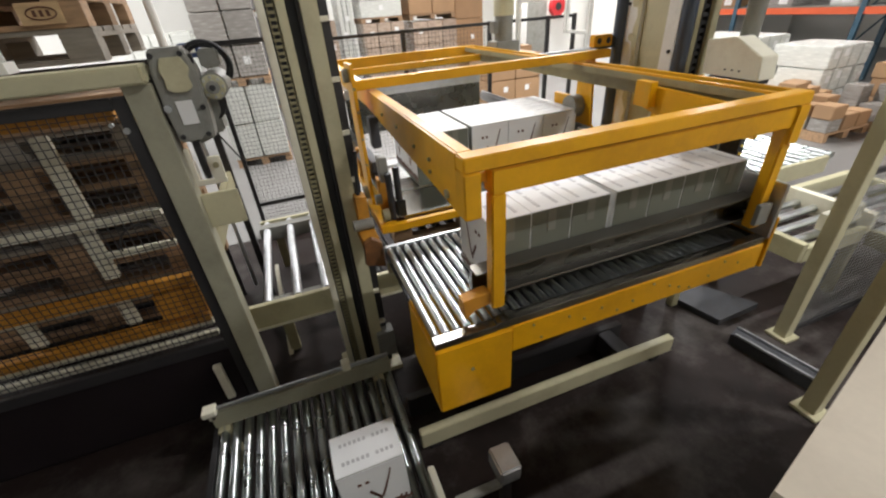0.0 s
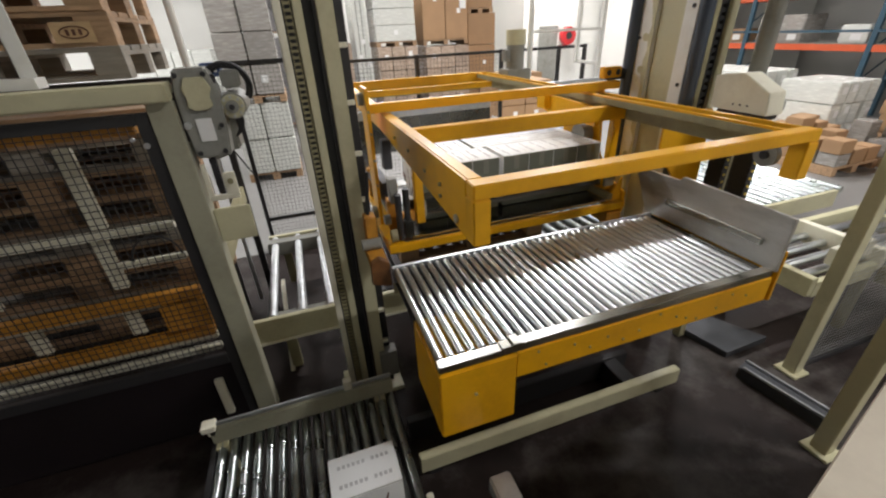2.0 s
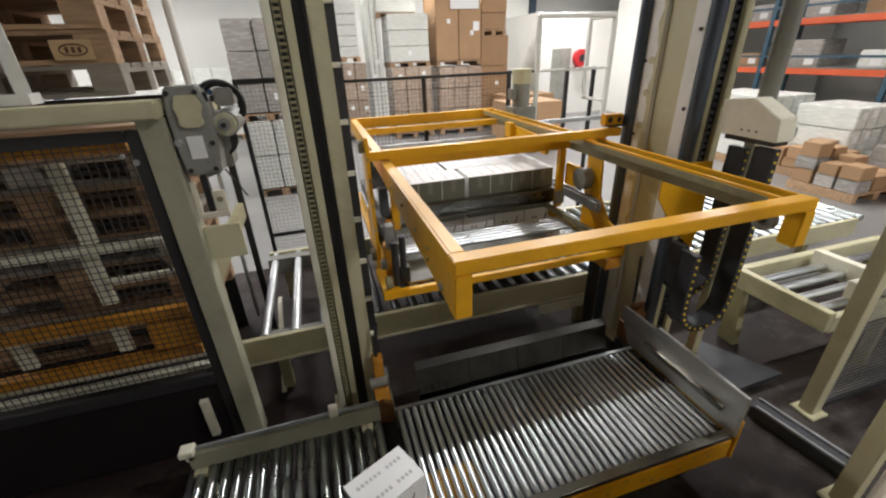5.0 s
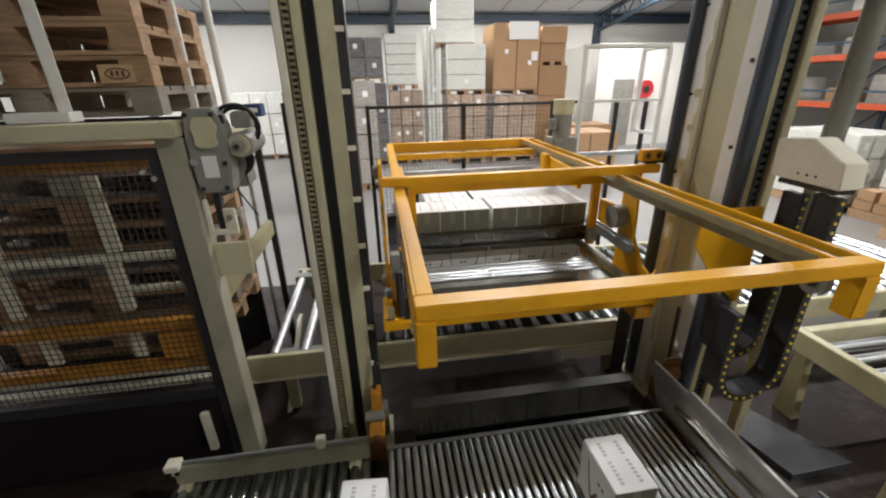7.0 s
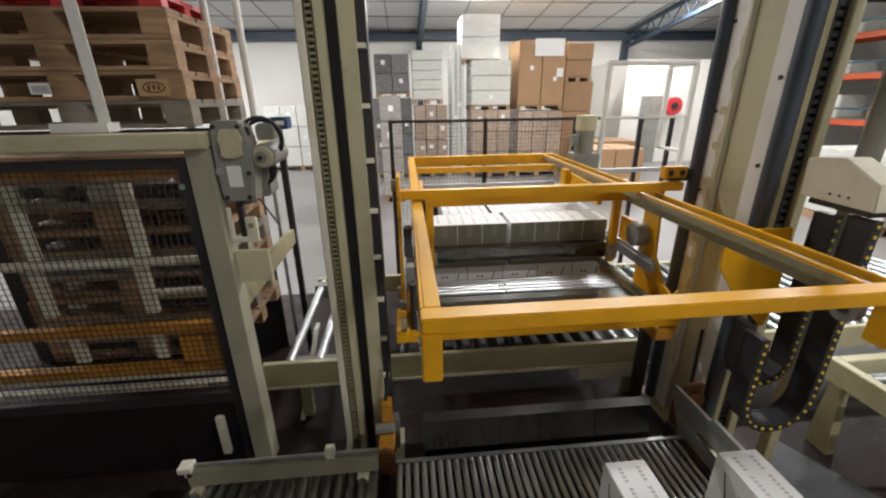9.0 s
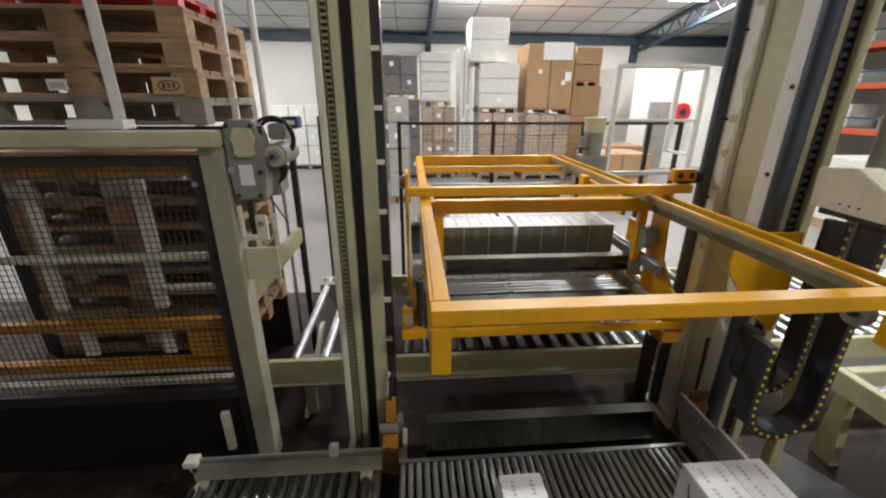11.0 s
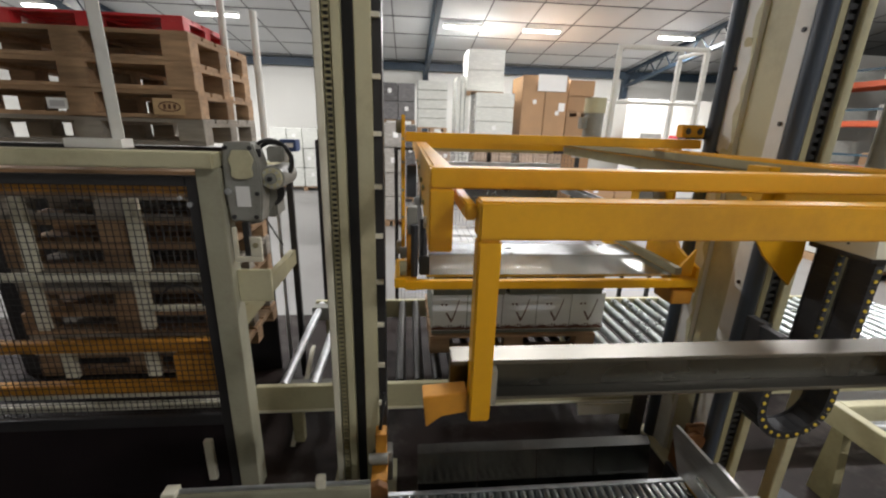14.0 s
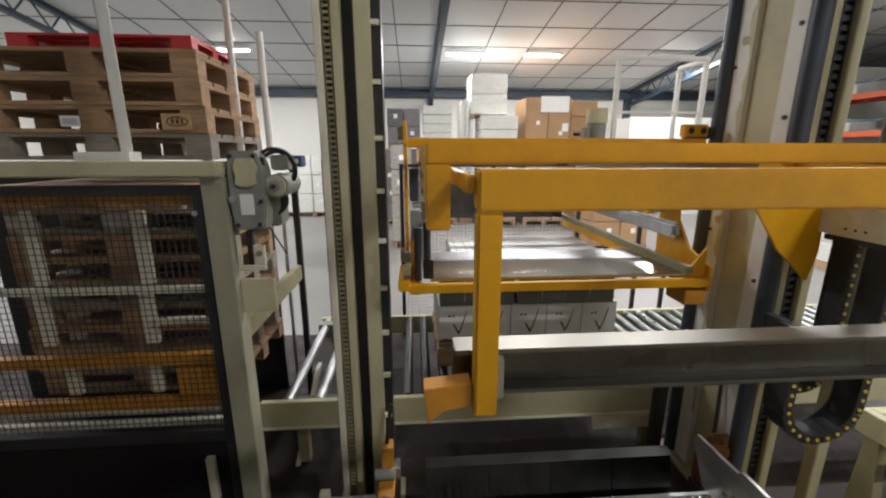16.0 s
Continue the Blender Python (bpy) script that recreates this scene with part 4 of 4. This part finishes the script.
# ---- fences and posts ----
def mesh_panel(parent, x0, x1, y, z0, z1, step=0.05, material=BLACK, w=0.0013):
    bm = bmesh.new()
    for i in range(int((x1 - x0) / step)):
        x = x0 + step * (i + 0.5)
        add_box(bm, x - w, x + w, y - w, y + w, z0, z1)
    for i in range(int((z1 - z0) / step)):
        z = z0 + step * (i + 0.5)
        add_box(bm, x0, x1, y + w, y + 3 * w, z - w, z + w)
    tagged(part("wire_mesh", bm, material, parent), kind="stuff")


def build_fences():
    f = thing("safety_fence", "black steel safety fence with wire mesh", "fence", "safety fences")
    part("top_rail", box(0.25, 3.30, 2.385, 2.415, 1.90, 1.93), BLACK, f)
    part("bottom_rail", box(0.25, 3.30, 2.385, 2.415, 0.18, 0.22), BLACK, f)
    for x in (0.27, 1.25, 2.22, 2.95, 3.30):
        part("post", box(x - 0.02, x + 0.02, 2.38, 2.42, 0, 1.935), BLACK, f)
    mesh_panel(f, 0.3, 2.22, 2.4, 0.22, 1.90, 0.04)
    g = thing("safety_fence", "black framed mesh gate panel", "fence", "safety fences")
    for x in (-0.55, 0.0):
        part("post", box(x - 0.02, x + 0.02, 2.48, 2.52, 0.12, 1.98), BLACK, g)
    for z in (0.14, 0.38, 1.96):
        part("rail", box(-0.53, -0.02, 2.485, 2.515, z - 0.02, z + 0.02), BLACK, g)
    mesh_panel(g, -0.53, -0.02, 2.5, 0.2, 1.94, 0.04)
    part("foot", box(-0.62, 0.04, 2.40, 2.60, 0.0, 0.12), GREY, g)
    for x, y, h in ((2.83, -0.87, 3.0), (2.38, -1.33, 3.2)):
        p = thing("gate_post", "beige gate post with a black edge strip", "post", "gate posts")
        part("post", box(x - 0.04, x + 0.04, y - 0.04, y + 0.04, 0.0, h), BEIGE, p)
        part("edge_strip", box(x + 0.041, x + 0.065, y - 0.03, y + 0.03, 0.1, h), BLACK, p)
        part("foot", box(x - 0.07, x + 0.07, y - 0.07, y + 0.07, 0.0, 0.02), BEIGE, p)
    gm = thing("mesh_guard", "light wire mesh guard beside the gate post", "guard")
    part("top_bar", box(2.92, 4.4, -0.88, -0.85, 1.16, 1.19), BLACK, gm)
    part("low_bar", box(2.92, 4.4, -0.88, -0.85, 0.0, 0.04), BLACK, gm)
    mesh_panel(gm, 2.92, 4.4, -0.865, 0.04, 1.16, 0.03, GALV)
    k = thing("kick_rail", "dark grey steel floor channel with worn edges", "rail", at=(-0.13, 0.13, 0))
    part("channel", prism([(2.58, -0.90), (2.68, -0.87), (2.75, -1.38), (2.65, -1.42)], "z", 0.0, 0.08), SLATE, k)
    part("edge", prism([(2.585, -0.92), (2.60, -0.92), (2.67, -1.41), (2.655, -1.41)], "z", 0.0801, 0.095), GALV, k)
    part("edge", prism([(2.665, -0.88), (2.68, -0.88), (2.75, -1.38), (2.735, -1.38)], "z", 0.0801, 0.095), GALV, k)
    c = thing("control_cabinet", "cream painted cabinet with screw heads", "cabinet")
    bm = prism([(0.45, -1.906), (2.30, -1.416), (2.55, -3.2), (0.8, -3.2)], "z", 0.0, 1.6)
    part("body", bm, TANCREAM, c)
    for x, y in ((0.72, -1.90), (0.92, -1.87), (0.87, -1.99)):
        part("screw", cyl((x, y, 1.60), (x, y, 1.604), 0.005, 8), BLACK, c)
    sb = thing("sensor_bracket", "scuffed grey sensor bracket on a short post", "bracket", at=(0.47, -1.22, 0.0))
    part("post", box(-0.02, 0.02, -0.02, 0.02, 0.0, 0.52, 0.003), BLACK, sb)
    part("sensor_head", box(-0.045, 0.045, -0.05, 0.07, 0.52, 0.60, 0.008), GALV, sb)
    part("arm", box(-0.22, -0.02, -0.015, 0.015, 0.44, 0.47, 0.003), GREY, sb)
    fl = thing("floor_plate", "flat grey steel cover plate on the floor", "cover plate", at=(-0.11, 0.17, 0))
    part("plate", prism([(2.815, -0.295), (3.06, -0.776), (2.651, -0.79), (2.568, -0.43)], "z", 0.0, 0.05), SLATE, fl)


build_fences()


# ---- gearmotor on the magazine ----
def build_gearmotor():
    g = thing("gearmotor", "grey cast gearmotor bolted on the magazine side", "gearmotor", at=(-0.395, 0.14, 1.865))
    part("gearbox", prism([(-0.085, -0.19), (0.06, -0.19), (0.075, -0.06), (0.075, 0.10), (0.05, 0.19), (-0.08, 0.19), (-0.095, 0.10), (-0.095, -0.06)], "y", -0.05, 0.07, 0.008), GREY, g)
    part("cover", prism([(-0.055, 0.035), (-0.03, 0.02), (0.02, 0.02), (0.045, 0.035), (0.04, 0.075), (0.055, 0.11), (0.035, 0.155), (-0.04, 0.155), (-0.06, 0.11), (-0.05, 0.075)], "y", -0.064, -0.051, 0.003), BEIGE, g)
    part("rating_plate", box(-0.045, 0.02, -0.055, -0.051, -0.115, -0.015, 0.001), PAPER, g)
    part("side_lug", prism([(-0.15, -0.10), (-0.10, -0.12), (-0.10, 0.10), (-0.14, 0.12), (-0.165, 0.03)], "y", -0.03, 0.05, 0.006), BLACK, g)
    part("plug", cyl((-0.08, -0.062, -0.04), (-0.08, -0.05, -0.04), 0.016, 12), GALV, g)
    part("motor", smooth_cyl((0.115, 0.0, 0.02), (0.115, 0.24, 0.02), 0.058), GREY, g)
    part("motor_ring", smooth_cyl((0.115, -0.02, 0.02), (0.115, 0.0, 0.02), 0.05), BEIGE, g)
    part("motor_cap", smooth_cyl((0.115, -0.035, 0.02), (0.115, -0.02, 0.02), 0.028), GREY, g)
    part("shaft_end", smooth_cyl((0.115, -0.05, 0.02), (0.115, -0.035, 0.02), 0.012), BLACK, g)
    part("terminal_box", box(0.09, 0.17, 0.02, 0.14, 0.095, 0.17, 0.008), GREY, g)
    for k in range(8):
        a = math.pi * k / 4
        part("fin", cyl((0.115 + 0.041 * math.cos(a), -0.027, 0.02 + 0.041 * math.sin(a)), (0.115 + 0.041 * math.cos(a), -0.02, 0.02 + 0.041 * math.sin(a)), 0.006, 8), GALV, g)
    for x, z in ((-0.065, -0.165), (0.04, -0.165), (-0.07, 0.165), (0.04, 0.165), (0.055, -0.05)):
        part("bolt", cyl((x, -0.06, z), (x, -0.05, z), 0.011, 8), BLACK, g)
    for r, dy in ((0.10, 0.03), (0.085, 0.06)):
        bm = bmesh.new()
        for i in range(16):
            a, b = math.pi * 1.25 * i / 16 - 0.6, math.pi * 1.25 * (i + 1) / 16 - 0.6
            add_cyl(bm, (0.11 + r * math.cos(a), dy, 0.10 + r * math.sin(a)), (0.11 + r * math.cos(b), dy, 0.10 + r * math.sin(b)), 0.009, 7)
        part("cable_loop", bm, RUBBER, g)
    part("chain_guard", prism([(-0.13, -0.14), (-0.06, -0.24), (0.02, -0.22), (0.10, -0.10), (0.10, 0.02), (-0.12, 0.02)], "y", 0.08, 0.10, 0.004), GREY, g, "dull sheet chain guard")
    part("reducer", box(0.01, 0.09, 0.10, 0.26, -0.20, 0.06, 0.012), GREY, g)
    part("flange", smooth_cyl((0.05, 0.11, -0.06), (0.05, 0.13, -0.06), 0.085), BLACK, g)
    for z in (-0.17, 0.05):
        part("tie_rod", cyl((0.02, -0.045, z), (0.02, 0.20, z), 0.009, 8), GALV, g)
    part("cable_clip", box(0.05, 0.075, -0.03, 0.0, 0.12, 0.16, 0.004), BLACK, g)
    part("thin_cable", cyl((0.07, -0.02, -0.18), (0.13, 0.02, -0.33), 0.004, 6), BLACK, g)
    part("torque_rod", box(-0.05, -0.02, -0.02, 0.02, -0.38, -0.20, 0.004), BLACK, g)
    part("torque_bracket", boxes((-0.09, 0.045, -0.05, -0.03, -0.40, -0.375), (-0.01, 0.045, -0.05, -0.03, -0.374, -0.27), (-0.09, -0.07, -0.05, -0.03, -0.374, -0.22), bev=0.003), CREAM, g)
    part("bracket_pin", cyl((0.02, -0.06, -0.31), (0.02, -0.05, -0.31), 0.014, 12), OLIVE, g)


build_gearmotor()


# ---- warehouse goods ----
AISLE_X = 0.895  # spacing of the storage bays


def stack(name, label, category, x0, x1, y0, y1, z0, z1, material, nx=2, nz=3, group="stored goods"):
    x0, x1 = AISLE_X * x0, AISLE_X * x1
    s = thing(name, label, category, group)
    rng = random.Random(int(x0 * 100 + z1 * 10))
    for i in range(nx):
        for k in range(nz):
            a, b = x0 + (x1 - x0) * i / nx, x0 + (x1 - x0) * (i + 1) / nx
            c, d = z0 + (z1 - z0) * k / nz, z0 + (z1 - z0) * (k + 1) / nz
            j = rng.uniform(-0.02, 0.02)
            part("carton", box(a + 0.008, b - 0.008, y0 + j, y1 + j, c + 0.006, d - 0.004, 0.012), material, s)
            if rng.random() < 0.4:
                u, w = a + (b - a) * rng.uniform(0.25, 0.55), c + (d - c) * rng.uniform(0.35, 0.6)
                part("paper_label", box(u, u + 0.10, y0 + j - 0.006, y0 + j - 0.001, w, w + 0.11, 0), PAPER, s)
    if z0 < 0.2:
        part("pallet_base", boxes((x0, x1, y0, y1, z0 - 0.03, z0 - 0.002), (x0, x0 + 0.1, y0, y1, 0.0, z0 - 0.03), (x1 - 0.1, x1, y0, y1, 0.0, z0 - 0.03), ((x0 + x1) / 2 - 0.06, (x0 + x1) / 2 + 0.06, y0, y1, 0.0, z0 - 0.03)), WOOD, s)
    else:
        part("pallet_base", boxes((x0, x1, y0, y1, z0 - 0.03, z0 - 0.002), (x0, x0 + 0.1, y0, y1, z0 - 0.12, z0 - 0.03), (x1 - 0.1, x1, y0, y1, z0 - 0.12, z0 - 0.03), ((x0 + x1) / 2 - 0.06, (x0 + x1) / 2 + 0.06, y0, y1, z0 - 0.12, z0 - 0.03)), WOOD, s)
    return s


def heap(x, y, h):
    """Small cartons of uneven height on one low pallet."""
    x = AISLE_X * x
    s = thing("carton_stack", "small loose brown cartons piled unevenly on a pallet", "pallet load", "stored goods")
    rng = random.Random(int(x * 10 + y * 100))
    for i in range(3):
        for j in range(3):
            z = 0.14
            for k in range(rng.choice((1, 2, 2, 3, 3))):
                t = h / 3.6 * rng.uniform(0.8, 1.15)
                w, d = rng.uniform(0.25, 0.31), rng.uniform(0.24, 0.285)
                a, b = x + 0.333 * i + rng.uniform(0.0, 0.02), y + 0.30 * j + rng.uniform(0.0, 0.012)
                part("carton", box(a, a + w, b, b + d, z + 0.002, z + t, 0.008), BROWN if rng.random() < 0.85 else WRAP, s)
                z += t
    part("pallet_base", boxes((x, x + 1.0, y, y + 0.9, 0.11, 0.138), (x, x + 0.1, y, y + 0.9, 0.0, 0.11), (x + 0.9, x + 1.0, y, y + 0.9, 0.0, 0.11), (x + 0.44, x + 0.56, y, y + 0.9, 0.0, 0.11)), WOOD, s)


def build_goods():
    stack("wrapped_stack", "dark stretch-wrapped goods on a pallet", "pallet load", -0.35, 0.67, 9.70, 10.70, 2.28, 3.22, DARKWRAP, 2, 2)
    stack("wrapped_stack", "dark stretch-wrapped goods on a pallet", "pallet load", -0.50, 0.72, 9.70, 10.70, 0.14, 2.15, DARKWRAP, 3, 4)
    stack("white_roll_stack", "white film-wrapped rolls on a pallet", "pallet load", 0.75, 1.66, 9.70, 10.60, 2.10, 3.30, WHITEWRAP, 1, 5)
    stack("wrapped_stack", "stretch-wrapped brown cartons on a pallet", "pallet load", 0.78, 1.80, 9.70, 10.60, 0.14, 1.95, WRAPBROWN, 3, 4)
    stack("sheet_stack", "tall film-wrapped stack of white sheets", "pallet load", 1.95, 2.35, 9.90, 10.90, 0.14, 3.47, WHITEWRAP, 3, 1)
    stack("white_wrapped_load", "tall white film-wrapped load", "pallet load", 2.25, 3.39, 9.80, 10.90, 3.09, 4.15, WHITEWRAP, 1, 2)
    stack("white_wrapped_load", "white film-wrapped load on a pallet", "pallet load", 2.50, 3.68, 9.50, 10.60, 1.93, 3.04, WHITEWRAP, 1, 3)
    stack("wrapped_stack", "film-wrapped brown cartons on a pallet", "pallet load", 2.50, 3.68, 9.40, 10.50, 0.14, 1.81, WRAPBROWN, 3, 3)
    big = stack("carton_stack", "large brown corrugated carton on a pallet", "pallet load", 3.93, 5.36, 9.60, 10.80, 1.91, 3.53, BROWN, 2, 1)
    part("white_sheet", box(3.92, 4.71, 9.54, 9.56, 3.13, 3.55, 0.001), PAPER, big)
    part("label", box(4.55, 4.72, 9.54, 9.56, 2.62, 2.84, 0.001), PAPER, big)
    stack("carton_stack", "brown cartons stacked on a pallet", "pallet load", 5.46, 6.30, 9.80, 10.80, 2.632, 3.47, BROWN, 1, 2)
    stack("carton_stack", "brown cartons stacked on a pallet", "pallet load", 5.46, 6.40, 9.80, 10.80, 0.14, 2.51, BROWN, 1, 3)
    stack("wrapped_stack", "film-wrapped brown cartons on a pallet", "pallet load", 3.93, 5.31, 9.40, 10.60, 0.14, 1.76, WRAPBROWN, 3, 3)
    stack("carton_stack", "brown cartons on a pallet", "pallet load", 5.75, 7.40, 8.60, 9.60, 0.14, 1.00, BROWN, 2, 2)
    stack("carton_stack", "brown cartons on a pallet", "pallet load", 4.60, 6.00, 6.20, 7.20, 0.14, 1.10, BROWN, 2, 2)
    stack("wrapped_stack", "tall film-wrapped load of grey bottles", "pallet load", -1.10, -0.15, 5.25, 6.15, 0.14, 1.25, WHITEWRAP, 2, 2)
    stack("wrapped_stack", "tall film-wrapped load of grey bottles", "pallet load", -1.10, -0.15, 5.25, 6.15, 1.37, 2.68, WRAP, 2, 3)
    stack("wrapped_stack", "film-wrapped load on a pallet", "pallet load", -0.10, 0.40, 6.80, 7.70, 0.14, 2.20, WRAP, 1, 4)
    stack("wrapped_stack", "low film-wrapped pale cartons by the far wall", "pallet load", -4.30, -2.15, 11.50, 12.40, 0.14, 1.95, WHITEWRAP, 4, 3)
    # right side goods
    stack("wrapped_stack", "film-wrapped white boxes on a pallet", "pallet load", 8.6, 9.8, 3.4, 4.8, 0.14, 1.25, WHITEWRAP, 4, 3)
    stack("wrapped_stack", "film-wrapped white boxes on a pallet", "pallet load", 9.0, 10.1, 2.3, 3.2, 0.14, 1.15, WHITEWRAP, 4, 3)
    for x, y, h in ((8.3, 0.2, 0.85), (8.0, 1.5, 0.7), (8.7, 2.4, 0.65), (9.2, 1.2, 0.9), (8.9, -1.0, 1.5)):
        heap(x, y, h)
    r = thing("pallet_rack", "blue pallet rack with orange beams", "rack")
    for y in (-1.6, 1.1, 3.8, 6.5, 9.2):
        for x in (11.3, 12.3):
            part("upright", box(x - 0.04, x + 0.04, y - 0.05, y + 0.05, 0, 4.6), RACKBLUE, r)
        bm = bmesh.new()
        for k in range(7):
            add_cyl(bm, (11.3, y, 0.2 + 0.58 * k), (12.3, y, 0.78 + 0.58 * k), 0.018, 6)
        part("bracing", bm, RACKBLUE, r)
    for z in (1.45, 2.5, 3.4):
        for y in (-1.55, 1.15, 3.85, 6.55):
            for x in (11.3, 12.3):
                part("beam", box(x - 0.03, x + 0.03, y, y + 2.6, z - 0.08, z + 0.05), ORANGE, r)
            part("shelf", box(11.35, 12.25, y, y + 2.6, z + 0.051, z + 0.07), GREY, r)
            part("edge_tube", box(11.24, 11.265, y, y + 2.6, z + 0.28, z + 0.33), RACKBLUE, r)
    rng = random.Random(9)
    for z in (1.521, 2.571, 3.471):
        for y in (-1.4, 0.0, 1.3, 2.6, 4.0, 5.3, 6.7, 8.0):
            s = thing("rack_load", "goods stored on the rack shelf", "rack load", "rack loads")
            w, h = rng.uniform(0.5, 1.1), rng.uniform(0.2, 0.6)
            part("load", box(11.45, 12.2, y, y + w, z, z + h, 0.02), rng.choice((BROWN, WRAP, WHITEWRAP)), s)
            part("load_label", box(11.444, 11.4485, y + 0.1, y + 0.3, z + 0.05, z + 0.18, 0), PAPER, s)
    # white room block
    b = thing("office_block", "white walled room with a grey door in the hall", "room")
    part("wall_panel", box(7.4, 14.0, 11.2, 13.95, 0, 3.15), WALLM, b)
    part("door", box(8.0, 8.7, 11.16, 11.2, 0.0, 2.1), GREY, b)
    part("upper_wall", box(10.3, 17.5, 9.0, 11.1, 0, 4.3), WALLM, b)
    hr = thing("hose_reel", "red fire hose reel on the wall", "hose reel", at=(8.98, 11.0, 1.79))
    bm = bmesh.new()
    bmesh.ops.create_cone(bm, cap_ends=True, segments=24, radius1=0.27, radius2=0.27, depth=0.16, matrix=Matrix.Rotation(math.pi / 2, 4, "X"))
    part("drum", bm, RED, hr)
    part("hub", cyl((0, -0.10, 0), (0, -0.081, 0), 0.11, 18), BLACK, hr)
    part("wall_bracket", box(-0.06, 0.06, 0.081, 0.19, -0.3, 0.1), RED, hr)


build_goods()


# ---- what moves ----
LIFT_ROWS = [(0, .155), (2.3, .152), (2.6, .140), (3.0, .10), (3.5, .036), (3.9, .002), (4.2, 0), (10.75, 0), (11.0, .026), (11.5, .103), (12, .173), (12.5, .249), (13, .318), (13.5, .397), (13.95, .461), (14.1, .467), (16, .468)]
PUSH_ROWS = [(0, -.935), (0.5, -.685), (1, -.40), (1.5, -.125), (2, .12), (2.5, .35), (3, .52), (3.5, .64), (4.0, .715), (4.2, .72), (10.6, .72), (10.9, .58), (11.5, .085), (12, -.29), (12.5, -.61), (13, -.86), (13.4, -.97), (13.7, -1.03), (14.1, -1.08), (14.4, -1.10), (16, -1.10)]
TABLE_ROWS = [(0, 1.12), (2.3, 1.12), (2.5, 1.05), (3.0, .78), (3.5, .52), (3.8, .37), (3.95, .332), (4.1, .33), (16, .33)]


def at_time(rows, t):
    return float(np.interp(t, [r[0] for r in rows], [r[1] for r in rows]))


def motions():
    times = sorted({r[0] for r in LIFT_ROWS + PUSH_ROWS})
    walk(LIFT, [(t, pose(0, 0, z)) for t, z in LIFT_ROWS])
    walk(PUSHER, [(t, pose(0, at_time(PUSH_ROWS, t), at_time(LIFT_ROWS, t))) for t in times])
    walk(TABLE, [(t, pose(0, 0, z)) for t, z in TABLE_ROWS])
    for c in (CHAIN, CHAIN2):
        walk(c, [(t, pose(0, 0, z / 2)) for t, z in LIFT_ROWS])
    for ob, (x, y, turn, front) in zip(LAYER_OBS, LAYER):
        rows = []
        for t in times:
            if t > 10:
                continue
            push = at_time(PUSH_ROWS, t) + 0.062
            yy = y - 0.782 + push if front else max(y - 0.70, y - 0.782 + push)
            rows.append((t, pose(x, min(yy, y), 0.969 + at_time(LIFT_ROWS, t), 0, 0, turn)))
        rows += [(10.2, pose(x, y, 0.969, 0, 0, turn)), (16, pose(x, y, 0.969, 0, 0, turn))]
        walk(ob, rows)
    z = 0.331
    feed = [
        [(0, -0.03, -0.985, 0), (4.4, -0.03, -0.985, 0), (5.0, 0.15, -0.93, 25), (5.6, 0.49, -0.84, 85), (6.5, 1.006, -0.825, 90), (7.5, 1.577, -0.825, 90), (7.92, 1.815, -0.825, 90), (16, 1.815, -0.825, 90)],
        [(0, -0.35, -1.56, 0), (5.2, -0.35, -1.56, 0), (6.2, 0.0, -1.03, 20), (6.5, 0.08, -0.955, 25), (7.0, 0.20, -0.86, 85), (7.5, 0.448, -0.835, 90), (9.0, 1.295, -0.825, 90), (9.6, 1.635, -0.825, 90), (16, 1.635, -0.825, 90)],
        [(0, -0.60, -1.56, 90), (8.6, -0.60, -1.56, 90), (9.2, -0.25, -1.05, 90), (9.6, 0.05, -0.84, 90), (11.5, 1.17, -0.825, 90), (11.98, 1.452, -0.825, 90), (16, 1.452, -0.825, 90)],
    ]
    for ob, rows in zip(FEED, feed):
        walk(ob, [(t, pose(x, y, z, 0, 0, turn)) for t, x, y, turn in rows])


motions()
